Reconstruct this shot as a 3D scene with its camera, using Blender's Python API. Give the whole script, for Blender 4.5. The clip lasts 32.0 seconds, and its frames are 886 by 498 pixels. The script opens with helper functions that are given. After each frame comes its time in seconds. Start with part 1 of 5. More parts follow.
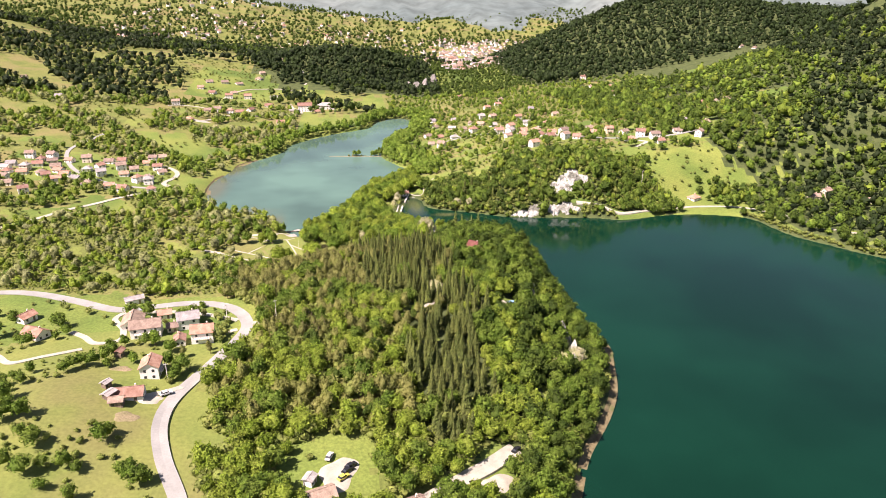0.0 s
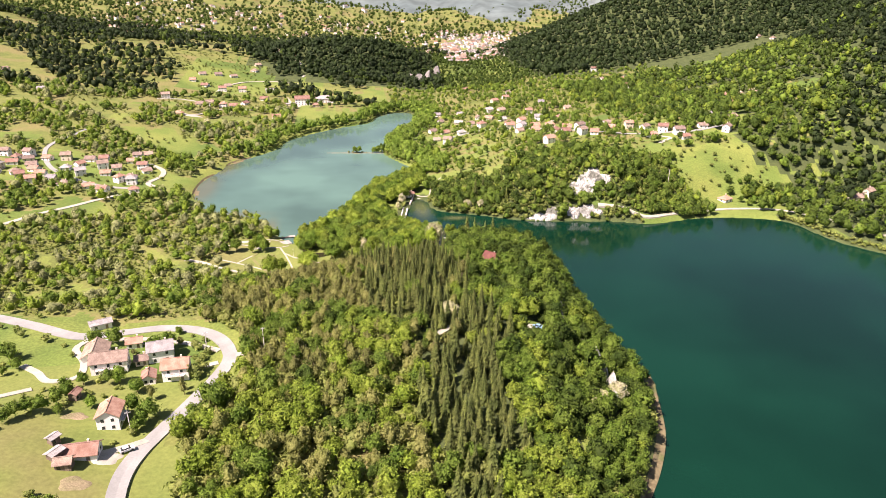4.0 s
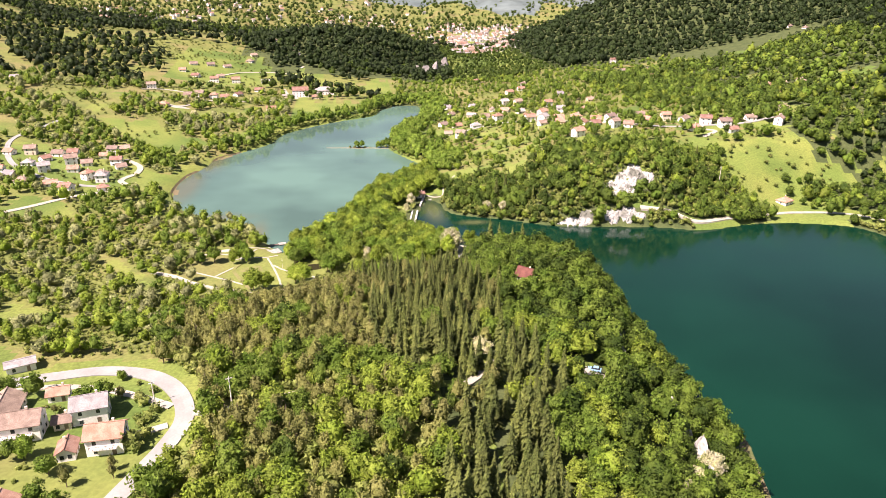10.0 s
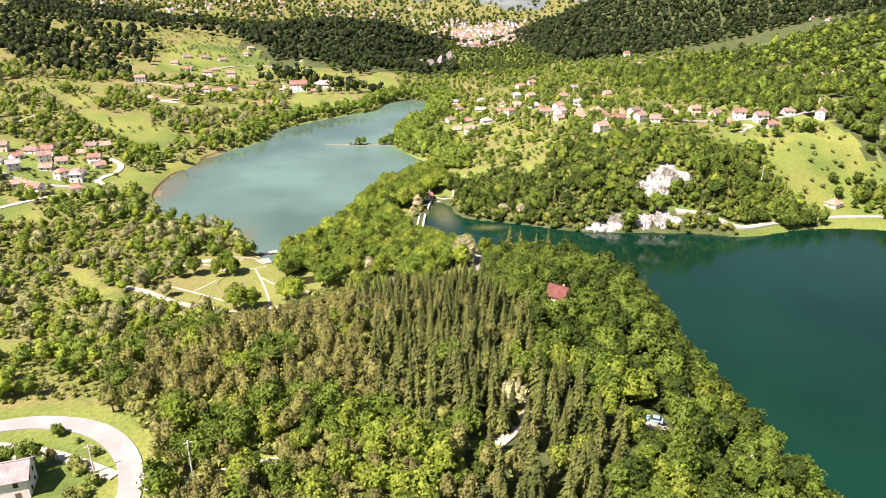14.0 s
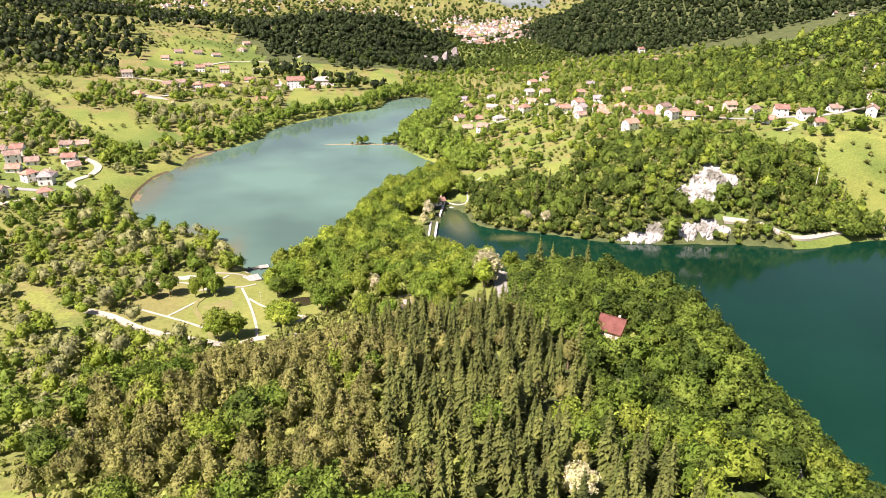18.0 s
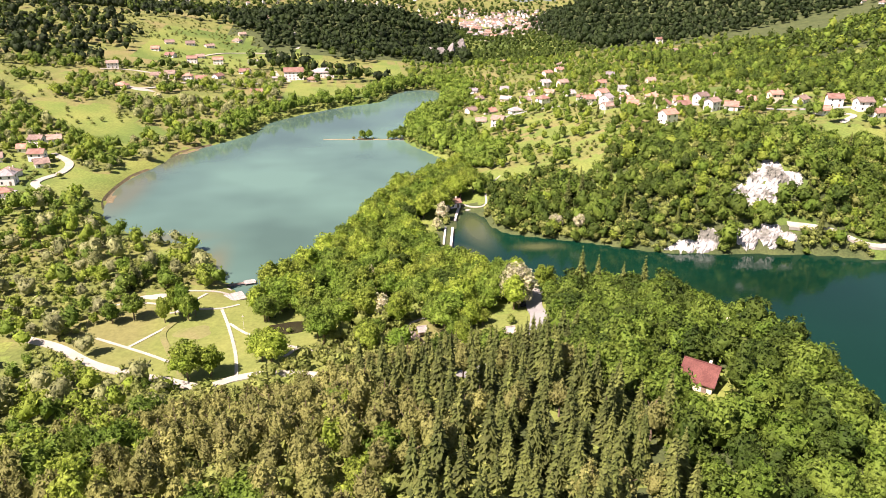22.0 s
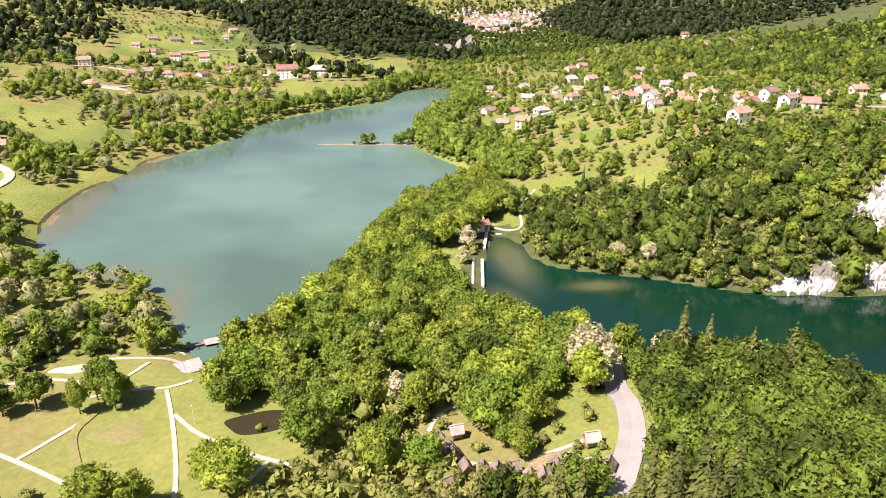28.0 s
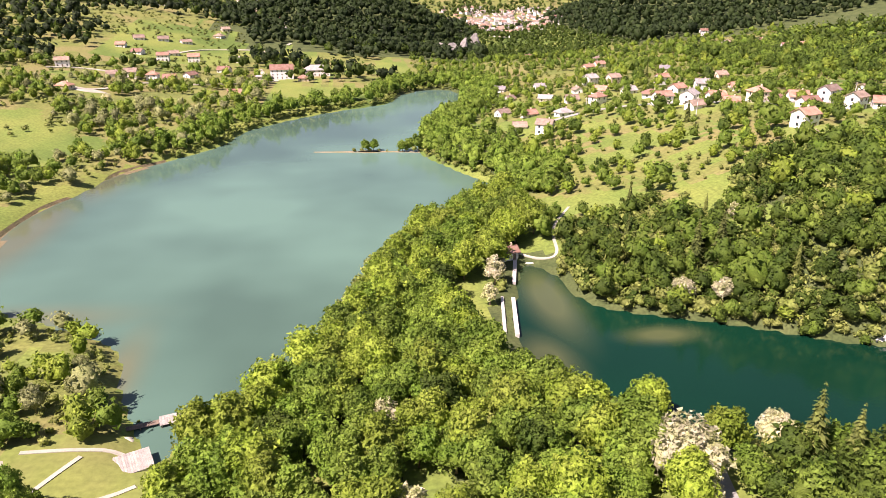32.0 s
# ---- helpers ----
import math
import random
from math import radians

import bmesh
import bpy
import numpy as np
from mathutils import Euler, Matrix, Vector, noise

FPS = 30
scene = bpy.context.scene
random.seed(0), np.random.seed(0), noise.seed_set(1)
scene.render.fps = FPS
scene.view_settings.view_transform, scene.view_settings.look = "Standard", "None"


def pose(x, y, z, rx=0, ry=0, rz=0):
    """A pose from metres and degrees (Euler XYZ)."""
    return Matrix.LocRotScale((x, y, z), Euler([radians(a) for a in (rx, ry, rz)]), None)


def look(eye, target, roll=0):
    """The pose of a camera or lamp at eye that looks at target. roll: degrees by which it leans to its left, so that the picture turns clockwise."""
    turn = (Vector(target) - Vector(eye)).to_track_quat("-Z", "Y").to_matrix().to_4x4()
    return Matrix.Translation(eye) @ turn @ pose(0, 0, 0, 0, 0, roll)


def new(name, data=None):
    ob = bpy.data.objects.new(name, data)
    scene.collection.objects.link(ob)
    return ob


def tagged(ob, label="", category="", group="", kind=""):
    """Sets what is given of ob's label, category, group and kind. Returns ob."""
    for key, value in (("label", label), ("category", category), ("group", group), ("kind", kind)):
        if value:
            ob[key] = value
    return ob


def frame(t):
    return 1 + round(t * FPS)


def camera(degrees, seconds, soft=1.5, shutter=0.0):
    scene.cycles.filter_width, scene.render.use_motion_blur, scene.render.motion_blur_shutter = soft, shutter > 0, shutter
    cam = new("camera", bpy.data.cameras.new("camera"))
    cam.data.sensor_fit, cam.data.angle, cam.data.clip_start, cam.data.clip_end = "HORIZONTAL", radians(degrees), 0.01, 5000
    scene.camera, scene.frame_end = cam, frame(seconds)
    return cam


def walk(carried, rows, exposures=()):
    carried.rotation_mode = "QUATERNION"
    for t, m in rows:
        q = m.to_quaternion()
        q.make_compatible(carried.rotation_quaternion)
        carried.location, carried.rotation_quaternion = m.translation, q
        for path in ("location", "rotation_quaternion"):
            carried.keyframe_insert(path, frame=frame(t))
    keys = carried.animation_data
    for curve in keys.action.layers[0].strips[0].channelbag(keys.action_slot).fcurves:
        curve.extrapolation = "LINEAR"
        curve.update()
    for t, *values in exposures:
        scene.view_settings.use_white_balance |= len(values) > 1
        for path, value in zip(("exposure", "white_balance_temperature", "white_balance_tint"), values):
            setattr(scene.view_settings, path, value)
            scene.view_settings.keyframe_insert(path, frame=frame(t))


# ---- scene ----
cam = camera(66.0, 32.0, soft=0.8)
PATH = [
    (0, (0.185, -3.327, 169.996), (0.443, -1.481, 169.27), 0.4),
    (1, (-0.319, 7.894, 168.75), (-0.057, 9.738, 168.022), 0.5),
    (2, (-0.371, 19.546, 167.378), (-0.109, 21.388, 166.644), 0.5),
    (3, (-0.012, 31.173, 165.405), (0.248, 33.013, 164.665), 0.4),
    (6, (0.047, 65.983, 154.082), (0.302, 67.82, 153.335), 0.4),
    (7, (-0.046, 76.759, 151.183), (0.209, 78.595, 150.433), 0.4),
    (8, (0.474, 87.393, 148.277), (0.727, 89.231, 147.53), 0.5),
    (9, (0.959, 98.408, 145.262), (1.211, 100.247, 144.516), 0.6),
    (10, (0.82, 109.594, 142.114), (1.071, 111.433, 141.369), 0.5),
    (11, (0.793, 120.61, 138.87), (1.044, 122.448, 138.123), 0.6),
    (12, (0.597, 131.486, 135.934), (0.846, 133.324, 135.187), 0.4),
    (13, (0.818, 142.335, 132.891), (1.065, 144.174, 132.143), 0.4),
    (14, (1.637, 153.434, 130.371), (1.883, 155.272, 129.622), 0.5),
    (17, (0.636, 186.901, 121.097), (0.883, 188.742, 120.355), 0.6),
    (18, (0.051, 197.98, 118.691), (0.299, 199.82, 117.945), 0.6),
    (19, (-0.159, 208.897, 115.864), (0.09, 210.735, 115.117), 0.6),
    (20, (-0.2, 220.132, 112.866), (0.046, 221.971, 112.118), 0.6),
    (21, (-0.175, 231.49, 109.637), (0.069, 233.328, 108.887), 0.6),
    (22, (-0.356, 243.068, 106.344), (-0.113, 244.905, 105.592), 0.5),
    (23, (-0.45, 254.325, 103.185), (-0.205, 256.163, 102.435), 0.5),
    (24, (-0.662, 265.526, 101.21), (-0.419, 267.364, 100.459), 0.6),
    (25, (-0.63, 276.631, 99.354), (-0.388, 278.47, 98.605), 0.4),
    (28, (-0.435, 310.101, 91.871), (-0.193, 311.942, 91.127), 0.3),
    (29, (-0.491, 320.581, 89.804), (-0.249, 322.422, 89.06), 0.3),
    (30, (-0.311, 331.842, 87.296), (-0.071, 333.683, 86.553), 0.2),
    (31, (-0.548, 342.903, 85.25), (-0.307, 344.744, 84.506), 0.1),
    (32, (-0.467, 354.228, 84.469), (-0.226, 356.071, 83.73), 0.0),
]
walk(cam, [(t, look(e, a, r)) for t, e, a, r in PATH], [(0, 1.30, 6900, 34), (14, 1.40, 6950, 35), (24, 1.35, 6950, 36), (32, 1.28, 6950, 38)])

# ---- light ----
SUN_FROM = Vector((-0.52, -0.30, 0.80)).normalized()
world = bpy.data.worlds.new("sky")
scene.world = world
world.use_nodes = True
wn = world.node_tree
sky = wn.nodes.new("ShaderNodeTexSky")
sky.sky_type = "NISHITA"
sky.sun_disc = False
sky.sun_elevation = math.asin(SUN_FROM.z)
sky.sun_rotation = math.atan2(SUN_FROM.x, SUN_FROM.y)
wn.nodes["Background"].inputs["Strength"].default_value = 0.048
wn.links.new(sky.outputs["Color"], wn.nodes["Background"].inputs["Color"])
sun = new("sun", bpy.data.lights.new("sun", "SUN"))
sun.data.energy = 5.0
sun.data.angle = radians(0.53)
sun.data.color = (1.0, 0.95, 0.86)
sun.matrix_world = look(SUN_FROM * 500, (0, 0, 0))


# ---- materials ----
def mat(name, base, rough=0.9, spec=0.3, metal=0.0):
    m = bpy.data.materials.new(name)
    m.use_nodes = True
    b = m.node_tree.nodes["Principled BSDF"]
    b.inputs["Base Color"].default_value = (*base, 1)
    b.inputs["Roughness"].default_value = rough
    b.inputs["Specular IOR Level"].default_value = spec
    b.inputs["Metallic"].default_value = metal
    return m


def varied(name, a, b, c=None, scale=1.0, fine=8.0, rough=0.9, bump=0.0, island=0.0, objects=0.0, spec=0.25, detail=6.0, grain=0.7):
    """Two or three colours mixed by coarse and fine noise in metres, with relief; island and objects vary the value piece by piece."""
    m = mat(name, a, rough, spec)
    t, bs = m.node_tree, m.node_tree.nodes["Principled BSDF"]
    geo = t.nodes.new("ShaderNodeNewGeometry")

    def nz(s, d):
        n = t.nodes.new("ShaderNodeTexNoise")
        n.inputs["Scale"].default_value = s
        n.inputs["Detail"].default_value = d
        t.links.new(geo.outputs["Position"], n.inputs["Vector"])
        return n.outputs["Fac"]

    def ramp(src, lo, hi, ca, cb):
        r = t.nodes.new("ShaderNodeValToRGB")
        r.color_ramp.elements[0].position, r.color_ramp.elements[1].position = lo, hi
        r.color_ramp.elements[0].color, r.color_ramp.elements[1].color = (*ca, 1), (*cb, 1)
        t.links.new(src, r.inputs["Fac"])
        return r.outputs["Color"]

    def mix(kind, fac, ca, cb):
        x = t.nodes.new("ShaderNodeMix")
        x.data_type, x.blend_type = "RGBA", kind
        for v, k in ((fac, 0), (ca, 6), (cb, 7)):
            if isinstance(v, (int, float)):
                x.inputs[k].default_value = v
            else:
                t.links.new(v, x.inputs[k])
        return x.outputs[2]

    col = ramp(nz(scale, detail), 0.35, 0.65, a, b)
    if c:
        mask = ramp(nz(scale * 0.37, 3.0), 0.5, 0.62, (0, 0, 0), (1, 1, 1))
        cc = t.nodes.new("ShaderNodeRGB")
        cc.outputs[0].default_value = (*c, 1)
        col = mix("MIX", mask, col, cc.outputs[0])
    f = nz(fine, 3.0)
    col = mix("MULTIPLY", grain, col, ramp(f, 0.3, 0.7, (0.62, 0.62, 0.62), (1.3, 1.3, 1.3)))
    if island:
        v = ramp(geo.outputs["Random Per Island"], 0, 1, (1 - island,) * 3, (1 + island, 1 + island, 1 + island * 0.6))
        col = mix("MULTIPLY", 1.0, col, v)
    if objects:
        oi = t.nodes.new("ShaderNodeObjectInfo")
        v = ramp(oi.outputs["Random"], 0, 1, (1 - objects,) * 3, (1 + objects, 1 + objects, 1 + objects * 0.6))
        col = mix("MULTIPLY", 1.0, col, v)
    t.links.new(col, bs.inputs["Base Color"])
    if bump:
        bp = t.nodes.new("ShaderNodeBump")
        bp.inputs["Strength"].default_value = 0.6
        bp.inputs["Distance"].default_value = bump
        t.links.new(f, bp.inputs["Height"])
        t.links.new(bp.outputs["Normal"], bs.inputs["Normal"])
    return m


def leafy(name, a, b, island=0.34, objects=0.22, scale=0.16):
    """Foliage: two greens by place, each clump a little different, with some light let through."""
    m = varied(name, a, b, scale=scale, fine=2.6, rough=0.65, bump=0.55, island=island, objects=objects, spec=0.2)
    t = m.node_tree
    bs, out = t.nodes["Principled BSDF"], t.nodes["Material Output"]
    tr = t.nodes.new("ShaderNodeBsdfTranslucent")
    mx = t.nodes.new("ShaderNodeMixShader")
    mx.inputs["Fac"].default_value = 0.36
    t.links.new(bs.inputs["Base Color"].links[0].from_socket, tr.inputs["Color"])
    t.links.new(bs.outputs[0], mx.inputs[1])
    t.links.new(tr.outputs[0], mx.inputs[2])
    t.links.new(mx.outputs[0], out.inputs["Surface"])
    return m


M_GRASS = varied("meadow_grass", (0.118, 0.176, 0.034), (0.180, 0.214, 0.048), (0.085, 0.138, 0.026), scale=0.03, fine=0.9, bump=0.25)
M_DRY = varied("trodden_earth", (0.27, 0.215, 0.13), (0.19, 0.175, 0.085), scale=0.2, fine=2.0)
M_ROAD = varied("worn_asphalt", (0.240, 0.245, 0.225), (0.292, 0.297, 0.272), scale=0.15, fine=1.5, grain=0.2)
M_GRAVEL = varied("pale_gravel", (0.31, 0.30, 0.24), (0.39, 0.375, 0.305), scale=0.3, fine=3.0, grain=0.25)
M_ROCK = varied("pale_limestone", (0.32, 0.325, 0.29), (0.49, 0.49, 0.445), (0.15, 0.155, 0.125), scale=0.35, fine=0.9, bump=0.9)
M_BARK = varied("bark", (0.13, 0.09, 0.06), (0.22, 0.17, 0.12), scale=1.0, fine=6.0)
M_DEC = leafy("broad_leaves", (0.108, 0.198, 0.024), (0.190, 0.278, 0.046))
M_BRIGHT = leafy("young_leaves", (0.170, 0.262, 0.028), (0.245, 0.318, 0.050))
M_SPRUCE = leafy("spruce_needles", (0.078, 0.108, 0.028), (0.155, 0.184, 0.052))
M_PINE = leafy("pine_needles", (0.185, 0.208, 0.060), (0.262, 0.268, 0.090), island=0.12)
# Cloud shade on the far woods is put into this darker leaf colour.
M_CLOUD_SHADE = leafy("cloud_shaded_leaves", (0.018, 0.035, 0.011), (0.033, 0.056, 0.017), scale=0.05)
# Deep green leaves, also used to colour in shade on the headland.
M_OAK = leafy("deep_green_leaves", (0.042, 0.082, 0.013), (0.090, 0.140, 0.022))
M_CRAG = varied("grey_limestone", (0.22, 0.21, 0.19), (0.34, 0.32, 0.29), scale=0.08, fine=0.4, bump=0.5)
M_FLOOR = varied("forest_floor", (0.048, 0.070, 0.022), (0.075, 0.096, 0.032), scale=0.15, fine=1.2, bump=0.2)
M_ROUGH = varied("rough_scrub_grass", (0.115, 0.148, 0.034), (0.170, 0.185, 0.050), (0.185, 0.172, 0.062), scale=0.06, fine=0.8, bump=0.3)
M_LAWN = varied("sunny_mown_grass", (0.135, 0.175, 0.040), (0.180, 0.206, 0.052), (0.168, 0.170, 0.056), scale=0.05, fine=0.8, bump=0.15, grain=0.4)
M_REED = varied("dry_reeds", (0.12, 0.098, 0.052), (0.175, 0.148, 0.078), (0.085, 0.10, 0.035), scale=0.3, fine=1.5, bump=0.4)
M_WORN = varied("worn_dry_grass", (0.195, 0.180, 0.074), (0.160, 0.180, 0.054), scale=0.12, fine=1.0, grain=0.4)
M_BUSH = leafy("shrub_leaves", (0.165, 0.218, 0.052), (0.250, 0.282, 0.086))
M_WILLOW = leafy("silvery_leaves", (0.21, 0.24, 0.10), (0.28, 0.30, 0.15))
M_BLOSSOM = leafy("white_blossom", (0.64, 0.60, 0.47), (0.36, 0.39, 0.17), island=0.25, scale=0.5)
M_WHITE = varied("white_render", (0.74, 0.72, 0.68), (0.80, 0.78, 0.74), scale=0.4, fine=3.0, grain=0.15)
M_CREAM = varied("cream_render", (0.66, 0.56, 0.42), (0.72, 0.63, 0.50), scale=0.4, fine=3.0, grain=0.2)
M_TILE = varied("red_roof_tiles", (0.25, 0.135, 0.10), (0.34, 0.215, 0.17), scale=0.5, fine=4.0, objects=0.3, grain=0.4)
M_TILE_D = varied("brick_red_roof_tiles", (0.115, 0.045, 0.036), (0.165, 0.068, 0.054), scale=0.5, fine=4.0)
M_TILE_B = varied("brown_roof_tiles", (0.19, 0.14, 0.115), (0.29, 0.22, 0.18), scale=0.5, fine=4.0, objects=0.25)
M_TILE_G = varied("grey_roof_sheets", (0.22, 0.21, 0.21), (0.32, 0.30, 0.30), scale=0.5, fine=4.0, objects=0.25)
M_DARK = mat("window_glass", (0.03, 0.035, 0.04), 0.15, 0.5)
M_WOOD = varied("weathered_wood", (0.17, 0.13, 0.10), (0.27, 0.21, 0.165), scale=0.8, fine=6.0, objects=0.3)
M_PALEWOOD = varied("grey_boards", (0.28, 0.26, 0.235), (0.38, 0.355, 0.32), scale=0.6, fine=5.0, objects=0.15)
M_CONC = varied("pale_concrete", (0.55, 0.53, 0.48), (0.65, 0.62, 0.57), scale=0.4, fine=3.0)


def water_mat(name, deep, rough, shoals, bed):
    """Still water over a deep bed, with brown shoals as (x, y, reach east, reach north)."""
    m = mat(name, deep, rough, 0.5)
    t, bs = m.node_tree, m.node_tree.nodes["Principled BSDF"]
    total = None
    for x, y, rx, ry in shoals:
        mp = t.nodes.new("ShaderNodeMapping")
        mp.vector_type = "TEXTURE"
        mp.inputs["Location"].default_value = (x, y, 0)
        mp.inputs["Scale"].default_value = (rx * 2, ry * 2, 1000)
        g = t.nodes.new("ShaderNodeNewGeometry")
        gr = t.nodes.new("ShaderNodeTexGradient")
        gr.gradient_type = "QUADRATIC_SPHERE"
        t.links.new(g.outputs["Position"], mp.inputs["Vector"])
        t.links.new(mp.outputs[0], gr.inputs["Vector"])
        if total is None:
            total = gr.outputs["Fac"]
        else:
            ad = t.nodes.new("ShaderNodeMath")
            ad.operation = "MAXIMUM"
            t.links.new(total, ad.inputs[0])
            t.links.new(gr.outputs["Fac"], ad.inputs[1])
            total = ad.outputs[0]
    mr = t.nodes.new("ShaderNodeMapRange")
    mr.inputs["From Min"].default_value, mr.inputs["From Max"].default_value = 0.0, 0.55
    mr.inputs["To Max"].default_value = 0.5
    mx = t.nodes.new("ShaderNodeMix")
    mx.data_type = "RGBA"
    mx.inputs[6].default_value = (*deep, 1)
    mx.inputs[7].default_value = (*bed, 1)
    t.links.new(total, mr.inputs["Value"])
    t.links.new(mr.outputs[0], mx.inputs[0])
    bs.inputs["IOR"].default_value = 1.33
    geo = t.nodes.new("ShaderNodeNewGeometry")
    drift = t.nodes.new("ShaderNodeTexNoise")
    drift.inputs["Scale"].default_value = 0.011
    drift.inputs["Detail"].default_value = 3
    t.links.new(geo.outputs["Position"], drift.inputs["Vector"])
    tone = t.nodes.new("ShaderNodeMapRange")
    tone.inputs["From Min"].default_value, tone.inputs["From Max"].default_value = 0.35, 0.65
    tone.inputs["To Min"].default_value, tone.inputs["To Max"].default_value = 0.72, 1.25
    t.links.new(drift.outputs["Fac"], tone.inputs["Value"])
    sc = t.nodes.new("ShaderNodeVectorMath")
    sc.operation = "SCALE"
    t.links.new(mx.outputs[2], sc.inputs[0])
    t.links.new(tone.outputs[0], sc.inputs["Scale"])
    t.links.new(sc.outputs[0], bs.inputs["Base Color"])
    gust = t.nodes.new("ShaderNodeMapRange")
    gust.inputs["From Min"].default_value, gust.inputs["From Max"].default_value = 0.4, 0.65
    gust.inputs["To Min"].default_value, gust.inputs["To Max"].default_value = rough * 0.7, rough * 2.4
    t.links.new(drift.outputs["Fac"], gust.inputs["Value"])
    t.links.new(gust.outputs[0], bs.inputs["Roughness"])
    n = t.nodes.new("ShaderNodeTexNoise")
    n.inputs["Scale"].default_value = 0.9
    n.inputs["Detail"].default_value = 4
    t.links.new(geo.outputs["Position"], n.inputs["Vector"])
    bp = t.nodes.new("ShaderNodeBump")
    bp.inputs["Strength"].default_value = 0.25
    bp.inputs["Distance"].default_value = 0.08
    t.links.new(n.outputs["Fac"], bp.inputs["Height"])
    t.links.new(bp.outputs["Normal"], bs.inputs["Normal"])
    return m


M_WATER_L = water_mat("turquoise_lake_water", (0.074, 0.144, 0.110), 0.10, [(-95, 528, 26, 7), (-57, 492, 5, 22), (-118, 600, 9, 40), (-112, 668, 10, 30)], (0.15, 0.125, 0.055))
M_WATER_R = water_mat("deep_green_lake_water", (0.0009, 0.022, 0.0115), 0.07, [(72, 494, 8, 3.5), (41, 486, 6, 10), (50, 518, 6, 20)], (0.105, 0.115, 0.048))

# ---- the lie of the land ----
SHORE_L = [(-36, 468), (-41, 461), (-48, 475), (-55, 490), (-58, 503), (-63, 511), (-80, 523), (-98, 532), (-118, 555), (-126, 590), (-125, 624), (-115, 649), (-112, 675),
           (-96, 695), (-70, 730), (-67, 763), (-45, 795), (-10, 830), (28, 850), (33, 890), (60, 915), (84, 905), (82, 870), (70, 820), (48, 777), (36, 728), (31, 700),
           (45, 666), (60, 637), (56, 615), (38, 600), (20, 585), (5, 560), (-6, 530), (-13, 505), (-25, 488)]
SHORE_R = [(50, 545), (58, 531), (57, 519), (64, 508), (86, 500), (105, 490), (121, 482), (145, 479), (184, 474), (203, 464), (243, 474), (274, 471), (306, 460), (309, 421),
           (322, 402), (346, 368), (420, 300), (520, 180), (600, 0), (600, -300), (60, -300), (50, 100), (73, 179), (82, 200), (101, 223), (112, 242), (119, 262), (124, 279),
           (115, 310), (113, 350), (108.5, 400), (101, 440), (80, 448), (66, 451), (57, 457), (48, 472), (41, 474), (36, 490), (36, 500), (44, 530)]
LEVEL_L, LEVEL_R = 0.0, 3.0


def rounded(poly, times=2):
    p = np.array(poly, float)
    for _ in range(times):
        q = np.roll(p, -1, 0)
        p = np.stack([p * 0.75 + q * 0.25, p * 0.25 + q * 0.75], 1).reshape(-1, 2)
    return p


POLY_L, POLY_R = rounded(SHORE_L), rounded(SHORE_R)


def shore_distance(x, y, poly):
    """Metres to a shoreline, negative inside the lake."""
    sh = x.shape
    px, py = x.ravel(), y.ravel()
    best = np.full(px.shape, 1e18)
    inside = np.zeros(px.shape, bool)
    for (ax, ay), (bx, by) in zip(poly, np.roll(poly, -1, 0)):
        ex, ey = bx - ax, by - ay
        k = np.clip(((px - ax) * ex + (py - ay) * ey) / (ex * ex + ey * ey + 1e-9), 0, 1)
        best = np.minimum(best, (px - ax - k * ex) ** 2 + (py - ay - k * ey) ** 2)
        if by != ay:
            inside ^= ((ay > py) != (by > py)) & (px < (bx - ax) * (py - ay) / (by - ay) + ax)
    d = np.sqrt(best)
    return np.where(inside, -d, d).reshape(sh)


def sg(v):
    return 1 / (1 + np.exp(-np.clip(v, -40, 40)))


def bump(x, y, cx, cy, rx, ry, turn=0.0):
    c, s = math.cos(radians(turn)), math.sin(radians(turn))
    u, v = (x - cx) * c + (y - cy) * s, -(x - cx) * s + (y - cy) * c
    return np.exp(-(u / rx) ** 2 - (v / ry) ** 2)


def waves(x, y):
    return (np.sin(x * 0.021 + 1.3) * np.cos(y * 0.017 - 0.4) + 0.6 * np.sin(x * 0.047 - y * 0.031) + 0.35 * np.sin(x * 0.083 + y * 0.094 + 2))


